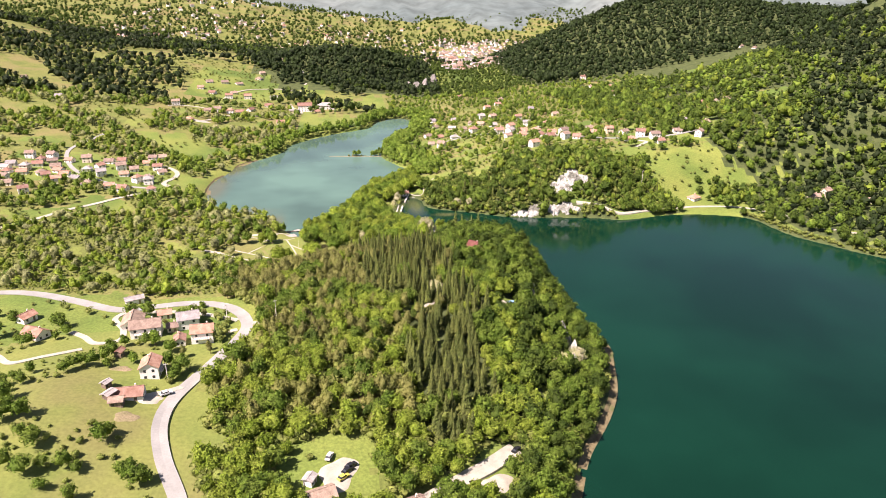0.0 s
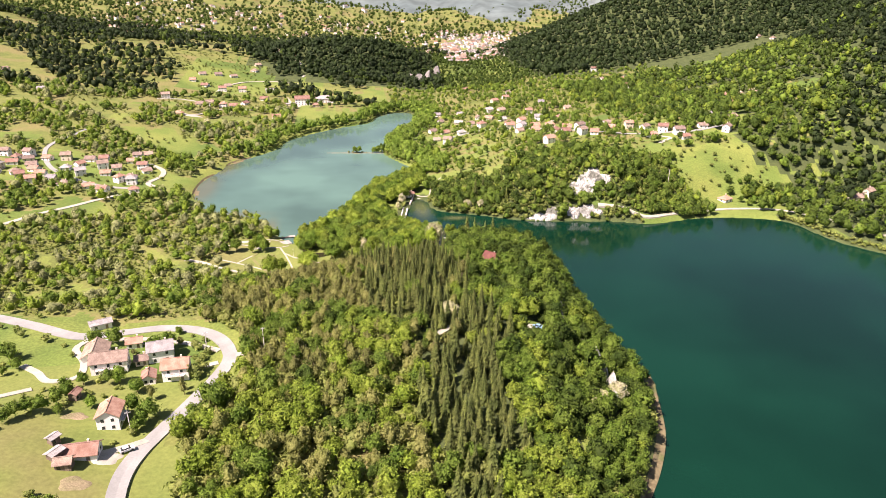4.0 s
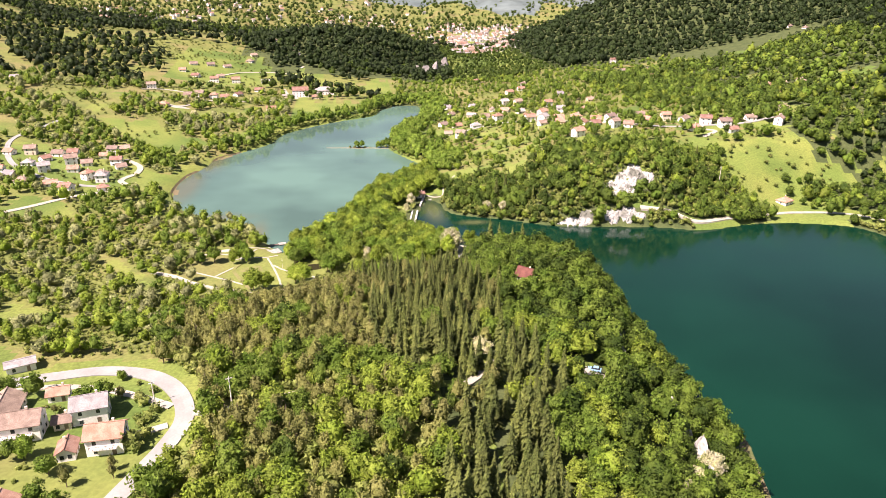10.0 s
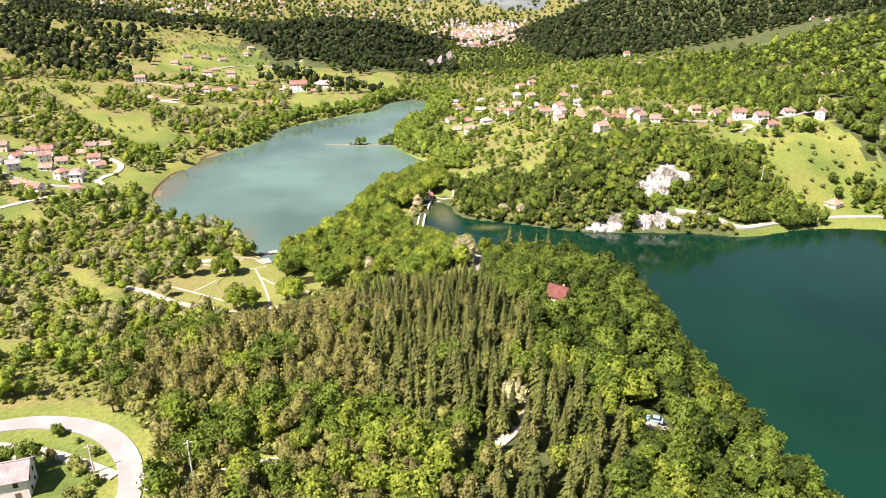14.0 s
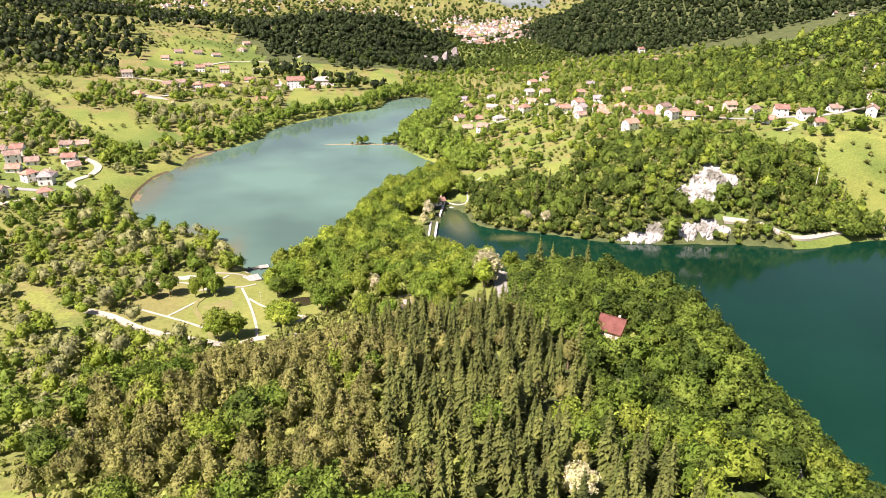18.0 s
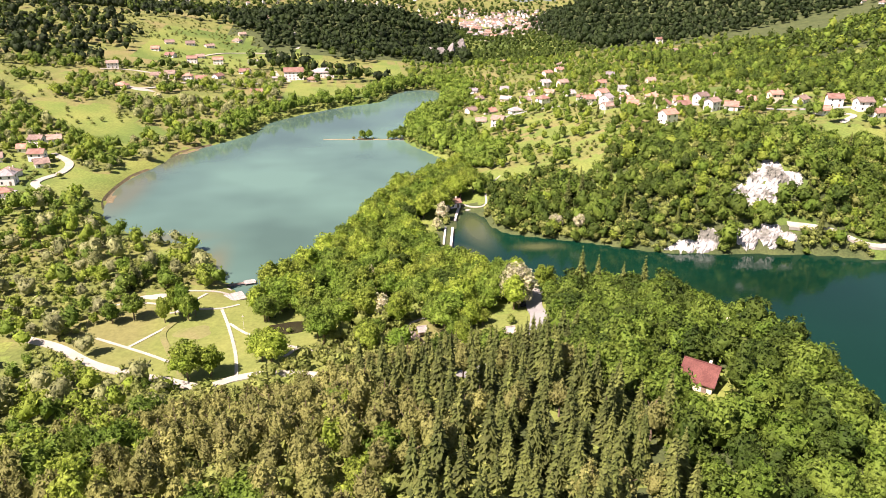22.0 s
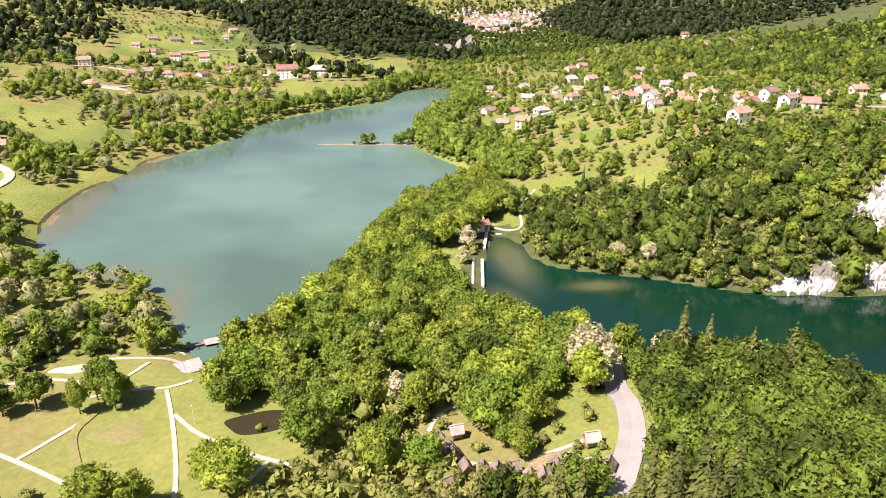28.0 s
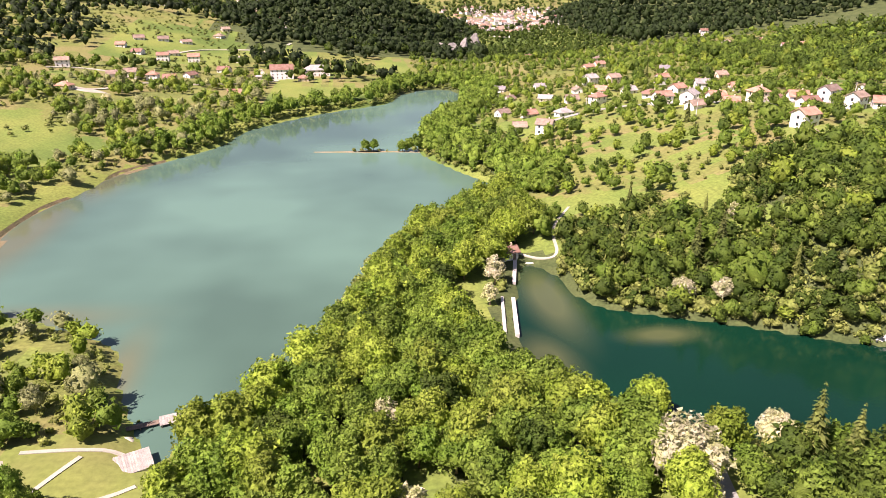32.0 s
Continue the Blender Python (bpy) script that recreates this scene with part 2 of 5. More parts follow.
def land(x, y):
    """Height of dry land, before the lakes cut into it."""
    # the wooded headland between the lakes and the terrace with the houses
    edge = 360 + 25 * sg((x + 10) / 18)
    on = sg((edge - y) / 11)
    h = 4.0 - 1.6 * bump(x, y, -40, 440, 45, 40) + 22.5 * on * sg((x + 420) / 60)
    h = h + 15 * bump(x, y, 62, 292, 52, 70) * on + 7 * bump(x, y, -5, 275, 40, 60) * on
    h = h + 5 * bump(x, y, 74, 291, 20, 22) + 15 * bump(x, y, 84, 396, 34, 44) - 4.7 * bump(x, y, 88, 385, 34, 40) - 1.2 * bump(x, y, 100, 330, 30, 35) - 12 * bump(x, y, 45, 168, 60, 36) + 11 * bump(x, y, -118, 205, 38, 50)
    # the western valley side
    h = h + 0.085 * np.maximum(0, -x - 150) * sg((y - 380) / 60) + 9 * bump(x, y, -200, 830, 90, 120) + 8 * bump(x, y, -340, 900, 120, 140)
    h = h + 70 * bump(x, y, -820, 1250, 330, 420) + 0.028 * np.maximum(0, y - 880) * sg((-x + 20) / 40) * sg((1500 - y) / 60)
    h = h + 26 * bump(x, y, -240, 1240, 170, 190) + 16 * bump(x, y, -150, 1520, 220, 150)
    # the wooded hill and the gorge beyond the lower lake
    h = h + 44 * bump(x, y, 30, 1270, 140, 80) - 24 * bump(x, y, 175, 1190, 75, 130) - 22 * bump(x, y, 250, 1450, 90, 260)
    # the village terrace above the upper lake
    front = 492 + 18 * sg((x - 215) / 10) + 24 * sg((x - 262) / 14) + 22 * sg((x - 355) / 25)
    top = 13 + 25 * sg((x - 128) / 16) + 0.05 * np.maximum(0, x - 240)
    v = top * sg((y - front) / 9) * (1 - 0.70 * sg((y - 700) / 60)) * sg((x - 62 - 0.10 * (y - 520)) / 9)
    h = h + v
    # the high woods of the eastern side
    h = h + 150 * bump(x, y, 730, 725, 230, 205) + 95 * bump(x, y, 605, 1380, 235, 190) + 95 * bump(x, y, 1000, 1200, 380, 400)
    h = h + 90 * bump(x, y, -420, 2300, 700, 420) + 60 * bump(x, y, 900, 2700, 700, 500)
    far = np.clip((y - 1000) / 1500, 0, 1)
    h = h + waves(x, y) * (0.8 + 6 * far) + far * 8 * np.sin(x * 0.006) * np.sin(y * 0.005)
    h = h - 38 * bump(x, y, 450, 1800, 380, 260)
    return h


def ground_z(x, y):
    x, y = np.asarray(x, float), np.asarray(y, float)
    h = land(x, y)
    dl, dr = shore_distance(x, y, POLY_L), shore_distance(x, y, POLY_R)
    near_l = dl < dr
    d, level = np.where(near_l, dl, dr), np.where(near_l, LEVEL_L, LEVEL_R)
    dd = np.minimum(dl, dr)
    level = LEVEL_L + (LEVEL_R - LEVEL_L) * sg((dl - dr) / 6)
    steep = 0.40 + 0.9 * bump(x, y, 122, 300, 40, 120) + 1.43 * bump(x, y, 112, 390, 35, 50) - 1.09 * bump(x, y, 122, 275, 35, 45) + 2.4 * bump(x, y, 162, 490, 40, 40)
    steep = np.maximum(steep, 0.25)
    rise = np.maximum(h - level, 0.6)
    t = (0.4 + steep * np.maximum(dd, 0)) / rise
    up = rise * (t ** 3 / (1 + t ** 3)) ** (1 / 3)
    bed = level - np.minimum(7, 0.25 + 0.16 * np.maximum(-dd, 0) ** 1.15)
    far = (dd > 500)
    return np.where(dd > 0, np.where(far, h, up + level), bed)


def zat(x, y):
    return float(ground_z(np.array([x]), np.array([y]))[0])


def link_mesh(name, verts, faces, material, smooth=False):
    me = bpy.data.meshes.new(name)
    me.from_pydata(verts, [], faces)
    me.materials.append(material)
    if smooth:
        me.shade_smooth()
    return me


def big_mesh(name, v, tri, material, smooth=False):
    """A mesh from arrays of corners and triangles."""
    me = bpy.data.meshes.new(name)
    n, m = len(v), len(tri)
    me.vertices.add(n)
    me.vertices.foreach_set("co", np.ascontiguousarray(v, np.float32).ravel())
    me.loops.add(m * 3)
    me.loops.foreach_set("vertex_index", np.ascontiguousarray(tri, np.int32).ravel())
    me.polygons.add(m)
    me.polygons.foreach_set("loop_start", np.arange(0, m * 3, 3, dtype=np.int32))
    me.polygons.foreach_set("use_smooth", np.full(m, smooth))
    me.update(calc_edges=True)
    me.materials.append(material)
    return me


def spread(lo, hi, step, out_lo, out_hi, grow=1.09):
    mid = list(np.arange(lo, hi, step))
    a, s = [lo], step
    while a[-1] > out_lo:
        s *= grow
        a.append(a[-1] - s)
    b, s = [hi], step
    while b[-1] < out_hi:
        s *= grow
        b.append(b[-1] + s)
    return np.array(a[:0:-1] + mid + b)


gx, gy = spread(-190, 430, 3.0, -4300, 4300), spread(150, 720, 3.0, -600, 4300)
GX, GY = np.meshgrid(gx, gy)
GZ = ground_z(GX, GY)
nx, ny = len(gx), len(gy)
idx = np.arange(nx * ny).reshape(ny, nx)
q = np.stack([idx[:-1, :-1], idx[:-1, 1:], idx[1:, 1:], idx[1:, :-1]], -1).reshape(-1, 4)
tri = np.concatenate([q[:, [0, 1, 2]], q[:, [0, 2, 3]]])
ground = new("ground", big_mesh("ground", np.stack([GX, GY, GZ], -1).reshape(-1, 3), tri, M_GRASS, True))
tagged(ground, "rolling green valley floor and grassy hillsides", "ground", kind="structure")


def lake(name, poly, z, material, label):
    p = np.array(poly)
    t = np.roll(p, -1, 0) - np.roll(p, 1, 0)
    t /= np.linalg.norm(t, axis=1)[:, None]
    area = np.sum(p[:, 0] * np.roll(p[:, 1], -1) - np.roll(p[:, 0], -1) * p[:, 1])
    side = 1 if area > 0 else -1
    p = p + side * 1.5 * np.stack([t[:, 1], -t[:, 0]], 1)
    bm = bmesh.new()
    bm.faces.new([bm.verts.new((a, b, z)) for a, b in p])
    bm.normal_update()
    bmesh.ops.triangulate(bm, faces=bm.faces[:])
    for f in bm.faces:
        if f.normal.z < 0:
            f.normal_flip()
    me = bpy.data.meshes.new(name)
    bm.to_mesh(me)
    me.materials.append(material)
    return tagged(new(name, me), label, "water", kind="structure")


lake("water_lower_lake", POLY_L, LEVEL_L, M_WATER_L, "calm pale turquoise lake water with soft reflections")
lake("water_upper_lake", POLY_R, LEVEL_R, M_WATER_R, "deep dark green lake water, nearly still")

# ---- roads and paths ----
KEEP_CLEAR = []      # (x, y, radius) where no tree may stand


def smooth_line(pts, step=2.0):
    p = [Vector(a) for a in pts]
    p = [p[0] * 2 - p[1], *p, p[-1] * 2 - p[-2]]
    out = []
    for i in range(1, len(p) - 2):
        n = max(2, int((p[i + 1] - p[i]).length / step))
        for k in range(n):
            t = k / n
            out.append(0.5 * ((2 * p[i]) + (p[i + 1] - p[i - 1]) * t + (2 * p[i - 1] - 5 * p[i] + 4 * p[i + 1] - p[i + 2]) * t * t + (3 * p[i] - p[i - 1] - 3 * p[i + 1] + p[i + 2]) * t ** 3))
    out.append(p[-2])
    return out


def ribbon(name, pts, width, material, label, lift=0.3, category="road", across=4):
    line = smooth_line(pts)
    rows = []
    for i, p in enumerate(line):
        d = (line[min(i + 1, len(line) - 1)] - line[max(i - 1, 0)]).normalized()
        s = Vector((d.y, -d.x))
        rows.append([p + s * width * (k / across - 0.5) for k in range(across + 1)])
        KEEP_CLEAR.append((p.x, p.y, width / 2 + 0.8))
    a = np.array([[(v.x, v.y) for v in r] for r in rows])
    z = ground_z(a[..., 0], a[..., 1])
    z = np.maximum(z, z.mean(1, keepdims=True)) + lift
    v = np.dstack([a, z]).reshape(-1, 3)
    n = across + 1
    low = v.copy()
    low[:, 2] -= 1.2
    faces = []
    m = len(rows)
    for i in range(m - 1):
        for k in range(across):
            faces.append((i * n + k, i * n + k + 1, (i + 1) * n + k + 1, (i + 1) * n + k))
        o = m * n
        for k in (0, across):
            f = (i * n + k, (i + 1) * n + k, o + (i + 1) * n + k, o + i * n + k)
            faces.append(f if k == 0 else f[::-1])
    me = link_mesh(name, np.concatenate([v, low]).tolist(), faces, material)
    return tagged(new(name, me), label, category, kind="structure")


ribbon("road_main", [(-50, 150), (-55, 168), (-64, 188), (-68.5, 205), (-67, 222), (-57, 246), (-50, 264), (-48.3, 276), (-54, 290), (-65, 301.5), (-80, 307), (-95, 305.5), (-111, 303), (-134, 315.5), (-158, 328), (-180, 333), (-230, 335)],
       5.2, M_ROAD, "sun-bleached grey asphalt road looping round the houses")
KEEP_CLEAR[:] = [(a, b, 6.2) for a, b, r in KEEP_CLEAR]      # open verges
ribbon("road_mill", [(20, 372), (34, 384), (41, 397), (49, 411), (53, 423), (54, 432), (58, 446)], 5.0, M_ROAD, "grey asphalt road ending at the lake shore")
ribbon("road_shore", [(5, 152), (16, 166), (25, 173), (35, 180), (44, 186), (55, 195)], 6.0, M_GRAVEL, "pale road along the lake with parked cars")
ribbon("road_east_bank", [(172, 482.5), (190, 479), (205, 471), (228, 477), (246, 481), (275, 484), (305, 478), (325, 455), (335, 430), (352, 398)], 3.2, M_GRAVEL, "pale lakeside track under the wooded slope")
ribbon("road_village", [(95, 700), (125, 705), (150, 690), (172, 662), (190, 640), (206, 622), (240, 605), (268, 600), (300, 596), (330, 605)], 3.6, M_ROAD, "narrow grey village street")
ribbon("road_hairpin", [(268, 600), (262, 592), (270, 584), (262, 577), (255, 572)], 3.2, M_GRAVEL, "pale hairpin of a village lane")
ribbon("road_west", [(-174, 655), (-160, 640), (-157, 620), (-162, 600), (-154, 584), (-176, 564), (-204, 532), (-228, 498), (-252, 462)], 4.2, M_GRAVEL, "pale country road bending past the red-roofed houses")
ribbon("road_west_street", [(-253, 756), (-262, 726), (-269, 685), (-246, 632), (-215, 600), (-190, 588), (-165, 585)], 3.8, M_ROAD, "grey street between red-roofed houses")
for line in ([(-200, 830), (-170, 845), (-150, 893), (-120, 900), (-95, 915), (-60, 930)], [(-228, 915), (-205, 925), (-185, 922)], [(-172, 1000), (-165, 1040), (-140, 1075), (-105, 1085), (-70, 1075)],
             [(-60, 930), (-72, 955), (-80, 985)], [(-66, 1120), (-62, 1160), (-75, 1195)]):
    ribbon("road_hillside", line, 3.4, M_GRAVEL, "pale lane between hillside houses", lift=0.5)
for line in ([(-106, 301), (-109, 292), (-102, 280), (-100, 268), (-109, 266), (-116, 274), (-124, 281)], [(-152, 268), (-143, 258), (-134, 249), (-124, 253), (-112, 260)], [(-66, 228), (-72, 224), (-80, 219)],
             [(-106, 297), (-92, 299), (-78, 296), (-66, 290), (-53, 281)], [(-52, 272), (-58, 270), (-64, 268)], [(-46, 276), (-36, 275), (-27, 276), (-13, 277)], [(31, 277), (36, 282), (42, 291)]):
    ribbon("lane", line, 2.6, M_GRAVEL, "pale gravel lane", category="lane")
for line in ([(-35, 408), (-37, 420), (-40, 432), (-43, 442), (-46, 451)], [(-42, 441), (-36, 434), (-27, 427), (-17, 421), (-8, 416)], [(-23, 417), (-19.5, 422.5)],
             [(-62, 449), (-53, 451.5), (-46, 452), (-41, 455)], [(-64, 465.5), (-54, 466), (-48, 466), (-42, 463)], [(-60, 450), (-57, 456), (-53, 464)], [(-86, 456), (-73, 457), (-65, 455)],
             [(-80, 435), (-62, 424), (-51, 416)], [(-69, 429), (-60, 441)], [(45, 548), (58, 541), (61, 552), (64, 561), (72, 572)], [(9, 422), (12, 424), (18, 414), (24, 412)], [(30, 412), (36, 413), (44, 415)], [(12, 426), (15, 432), (20, 434)]):
    ribbon("footpath", line, 0.95, M_GRAVEL, "pale gravel footpath in the park", category="path", lift=0.14, across=2)
ribbon("reed_bank", [(70, 172), (75, 182), (84, 200), (100, 222), (110.5, 241), (117, 262), (121, 279), (116, 298)], 3.6, M_REED, "strip of dry brown reeds along the lake edge", lift=0.15, category="reeds")
ribbon("reed_bank", [(-113, 556), (-123, 585), (-122, 624), (-112, 650), (-108, 676), (-92, 697)], 5.0, M_REED, "strip of dry brown reeds along the lake edge", lift=0.35, category="reeds")
ribbon("track", [(-59, 443), (-61, 436), (-57, 426), (-52, 416), (-50, 409)], 1.8, M_WORN, "trodden brown track across the lawn", category="path", lift=0.2)
ribbon("road_park_edge", [(-100, 436), (-89, 430), (-77, 420), (-66, 414), (-54, 409), (-43, 404), (-36, 407), (-28, 408), (-19, 406), (-8, 401)], 3.0, M_GRAVEL, "pale gravel road and parking at the park's edge")


def patch(name, x, y, rx, ry, material, label, lift=0.12, turn=0.0, category="ground"):
    """An uneven flat patch lying on the ground."""
    n, rings = 26, 4
    c, s = math.cos(radians(turn)), math.sin(radians(turn))
    pts = [(x, y)]
    for k in range(1, rings + 1):
        for i in range(n):
            a = 6.2832 * i / n
            w = k / rings * (1 + 0.13 * math.sin(3 * a + x) + 0.08 * math.sin(5 * a + y))
            u, v = rx * w * math.cos(a), ry * w * math.sin(a)
            pts.append((x + u * c - v * s, y + u * s + v * c))
    p = np.array(pts)
    z = ground_z(p[:, 0], p[:, 1]) + lift
    z[1 + n * (rings - 1):] -= lift + 0.25
    faces = [(0, 1 + i, 1 + (i + 1) % n) for i in range(n)]
    for k in range(rings - 1):
        a0, b0 = 1 + k * n, 1 + (k + 1) * n
        faces += [(a0 + i, b0 + i, b0 + (i + 1) % n, a0 + (i + 1) % n) for i in range(n)]
    me = link_mesh(name, np.column_stack([p, z]).tolist(), faces, material, True)
    KEEP_CLEAR.append((x, y, max(rx, ry)))
    return tagged(new(name, me), label, category, kind="structure")


patch("sand_patch", -70, 461.5, 6.0, 2.2, M_GRAVEL, "pale sand of a play area", turn=8)
patch("sand_beach", -45, 471.5, 3.0, 1.4, M_GRAVEL, "pale trodden bank at the jetty")
patch("worn_lawn", -52, 436, 7.0, 5.0, M_WORN, "dry brown worn patch of lawn", lift=0.06)
patch("parking_yard", -8, 180, 6.0, 9.0, M_GRAVEL, "bright gravel car park", turn=-25, lift=0.4)
patch("shore_yard", 44, 178, 8.0, 4.0, M_GRAVEL, "pale gravel yard by the shore road", turn=25, lift=0.4)
patch("house_yard", -76, 219, 5.5, 3.4, M_GRAVEL, "pale concrete yard before a house", lift=0.3)
patch("vegetable_plot", -91, 240, 4.5, 2.6, M_DRY, "bare brown vegetable plot", lift=0.25)
patch("vegetable_plot", -80, 207, 4.5, 3.4, M_DRY, "bare brown vegetable plot", lift=0.25)
patch("turning_place", 57, 449, 4.2, 5.5, M_GRAVEL, "pale gravel turning place at the shore", lift=0.25)
patch("rock_clearing", 74, 291, 6.0, 3.4, M_GRAVEL, "bare pale stony clearing in the wood", lift=0.5)
KEEP_CLEAR.append((73, 284, 5.5))
patch("sand_bar", 43, 477, 5.0, 4.0, M_DRY, "brown sandy bank in the shallows", lift=0.5)
patch("mill_ground", 33, 411, 5.0, 2.2, M_DRY, "trodden earth between the mill huts", lift=0.2)
patch("yard_hotel", -66, 945, 12, 6, M_GRAVEL, "pale paved yard in front of the large house", lift=0.4)
patch("yard_quarry", -176, 838, 15, 5, M_GRAVEL, "pale paved ground beside a red-roofed house", lift=0.6)

# grassy openings, as (x, y, reach east, reach north)
OPEN = [(430, 1760, 250, 190), (-112, 205, 62, 62), (-130, 372, 36, 17), (-45, 438, 38, 34), (105, 548, 13, 12), (113, 526, 9, 6), (132, 596, 13, 6), (114, 668, 9, 8), (178, 578, 22, 5), (225, 556, 26, 10),
        (294, 543, 36, 22), (262, 528, 15, 16), (264, 508, 12, 14), (330, 528, 14, 12), (236, 767, 18, 16), (148, 857, 16, 20), (-174, 745, 26, 20), (-240, 806, 22, 34), (-190, 1150, 85, 60), (-150, 1010, 50, 45), (-135, 925, 50, 18),
        (-200, 912, 25, 30), (-240, 509, 26, 16), (-309, 673, 24, 20), (-299, 870, 30, 30), (440, 668, 22, 20), (400, 777, 30, 30), (353, 785, 22, 16), (-182, 608, 34, 40), (-262, 632, 45, 45),
        (-150, 315, 40, 12), (-10, 182, 17, 17), (-160, 388, 20, 10)]


# ---- plants ----
rng = np.random.default_rng(7)


def ball(n, r):
    v = rng.normal(size=(n, 3))
    return v / np.linalg.norm(v, axis=1)[:, None] * r


def flakes(c, normal, size):
    """A leafy flake at each centre, facing about along its normal."""
    n = len(c)
    nn = normal / (np.linalg.norm(normal, axis=1)[:, None] + 1e-9)
    a = np.cross(nn, rng.normal(size=(n, 3)))
    a /= np.linalg.norm(a, axis=1)[:, None] + 1e-9
    b = np.cross(nn, a)
    s = (size * rng.uniform(0.6, 1.35, n))[:, None]
    p0 = c - a * s - b * s * 0.6
    p1 = c + a * s - b * s * rng.uniform(0.2, 0.8, (n, 1))
    p2 = c + b * s * rng.uniform(0.7, 1.3, (n, 1)) + a * s * rng.uniform(-0.5, 0.5, (n, 1))
    v = np.stack([p0, p1, p2], 1).reshape(-1, 3)
    return v, np.arange(n * 3).reshape(n, 3)


def globe(level):
    """Directions and triangles of an even sphere."""
    bm = bmesh.new()
    bmesh.ops.create_icosphere(bm, subdivisions=level, radius=1)
    v = np.array([p.co[:] for p in bm.verts])
    t = np.array([[p.index for p in f.verts] for f in bm.faces])
    bm.free()
    return v, t


GLOBES = {k: globe(k) for k in (1, 2, 3)}


def cone_core(height, width, base, power, n=7):
    """The dense inside of a conifer, hidden under its branches."""
    v, t = [], []
    for k, u in enumerate((0.0, 0.35, 0.7)):
        for i in range(n):
            a = 6.283 * i / n + k * 0.4
            r = width / 2 * (1 - u) ** power * rng.uniform(0.7, 1.1)
            v.append((math.cos(a) * r, math.sin(a) * r, height * (base + (1 - base) * u)))
            if k:
                p, q_ = (k - 1) * n, k * n
                t += [(p + i, p + (i + 1) % n, q_ + (i + 1) % n), (p + i, q_ + (i + 1) % n, q_ + i)]
    v.append((0, 0, height * 0.95))
    t += [(2 * n + i, 2 * n + (i + 1) % n, 3 * n) for i in range(n)]
    return np.array(v), np.array(t)


def crown_broad(height, width, lobes, leaves, leaf, base=0.2, level=2, egg=0.0, droop=0.0, crease=0.54):
    """A broad crown: boughs bulging from an uneven ellipsoid with creases between them, under a coat of leaf sprays."""
    hc, half = height * (1 + base) / 2, height * (1 - base) / 2
    knob = ball(lobes, 1)
    knob[:, 2] = knob[:, 2] * 0.8 + 0.2
    knob /= np.linalg.norm(knob, axis=1)[:, None]
    lift, wide = rng.uniform(0.50, 1.12, lobes), 2.0 / math.sqrt(lobes) * rng.uniform(0.75, 1.25, lobes)
    lean = rng.uniform(-0.12, 0.12, 2)

    def reach(d):
        ang = np.arccos(np.clip(d @ knob.T, -1, 1))
        swell = np.max(lift * np.sqrt(np.clip(1 - (ang / wide) ** 2, 0, 1)), axis=1)
        return 1.04 - crease + crease * swell

    def shell(d, k):
        w = width / 2 * (1 - egg * np.clip(d[:, 2], -0.3, 1))
        p = d * reach(d)[:, None] * k * np.stack([w, w, np.full(len(d), half)], 1) + [0, 0, hc]
        p[:, :2] += lean * (p[:, 2:] - hc)
        return p

    d, t = GLOBES[level]
    core = shell(d, 0.86) + rng.normal(scale=0.03 * width, size=d.shape)
    t = t[core[t].mean(1)[:, 2] > hc - half * 0.75]
    V, T = [core], [t]
    if leaves:
        u = ball(leaves, 1)
        u[:, 2] = np.where(u[:, 2] < -0.45, -u[:, 2], u[:, 2])
        pts = shell(u, rng.uniform(0.88, 1.12, (leaves, 1)))
        v, t = flakes(pts, u + [0, 0, 0.2] + rng.normal(scale=0.8, size=u.shape), leaf)
        v[2::3, 2] -= droop * leaf
        V.append(v), T.append(t + len(core))
    return np.concatenate(V), np.concatenate(T)


def crown_spruce(height, width, tiers, around, base=0.06, blunt=0.85):
    """A conifer: whorls of drooping boughs, each with side sprays, thinning out to a pointed top."""
    v, t = cone_core(height, width * 0.55, base, blunt)
    V, T, off = [v], [t], len(v)
    for i in range(tiers):
        k = (i + rng.uniform(-0.25, 0.25)) / (tiers - 1)
        k = min(max(k, 0), 0.985)
        r = width / 2 * (1 - k) ** blunt * rng.uniform(0.82, 1.12) + 0.14
        n = max(4, int(around * (0.35 + 0.65 * (1 - k))))
        for j in range(n):
            z = height * (base + (1 - base) * k) + rng.uniform(-0.5, 0.5) * height / tiers
            a = 6.283 * (j + rng.uniform(-0.4, 0.4)) / n + i * 1.7
            rr = r * rng.uniform(0.62, 1.15)
            d = np.array([math.cos(a), math.sin(a)])
            s = np.array([-d[1], d[0]]) * (rr * 0.17 + 0.12) * rng.uniform(0.7, 1.3)
            drop = rr * rng.uniform(0.15, 0.55)
            mid, tip = d * rr * rng.uniform(0.45, 0.65), d * rr
            tilt = rng.uniform(-0.3, 0.3) * (rr * 0.2 + 0.1)
            V.append(np.array([[*(d * rr * 0.1), z + 0.18 * rr], [*(mid + s), z - drop * 0.35 + tilt], [*(mid - s), z - drop * 0.35 - tilt], [*tip, z - drop]]))
            T.append(np.array([[0, 1, 3], [0, 3, 2]]) + off)
            off += 4
    return np.concatenate(V), np.concatenate(T)


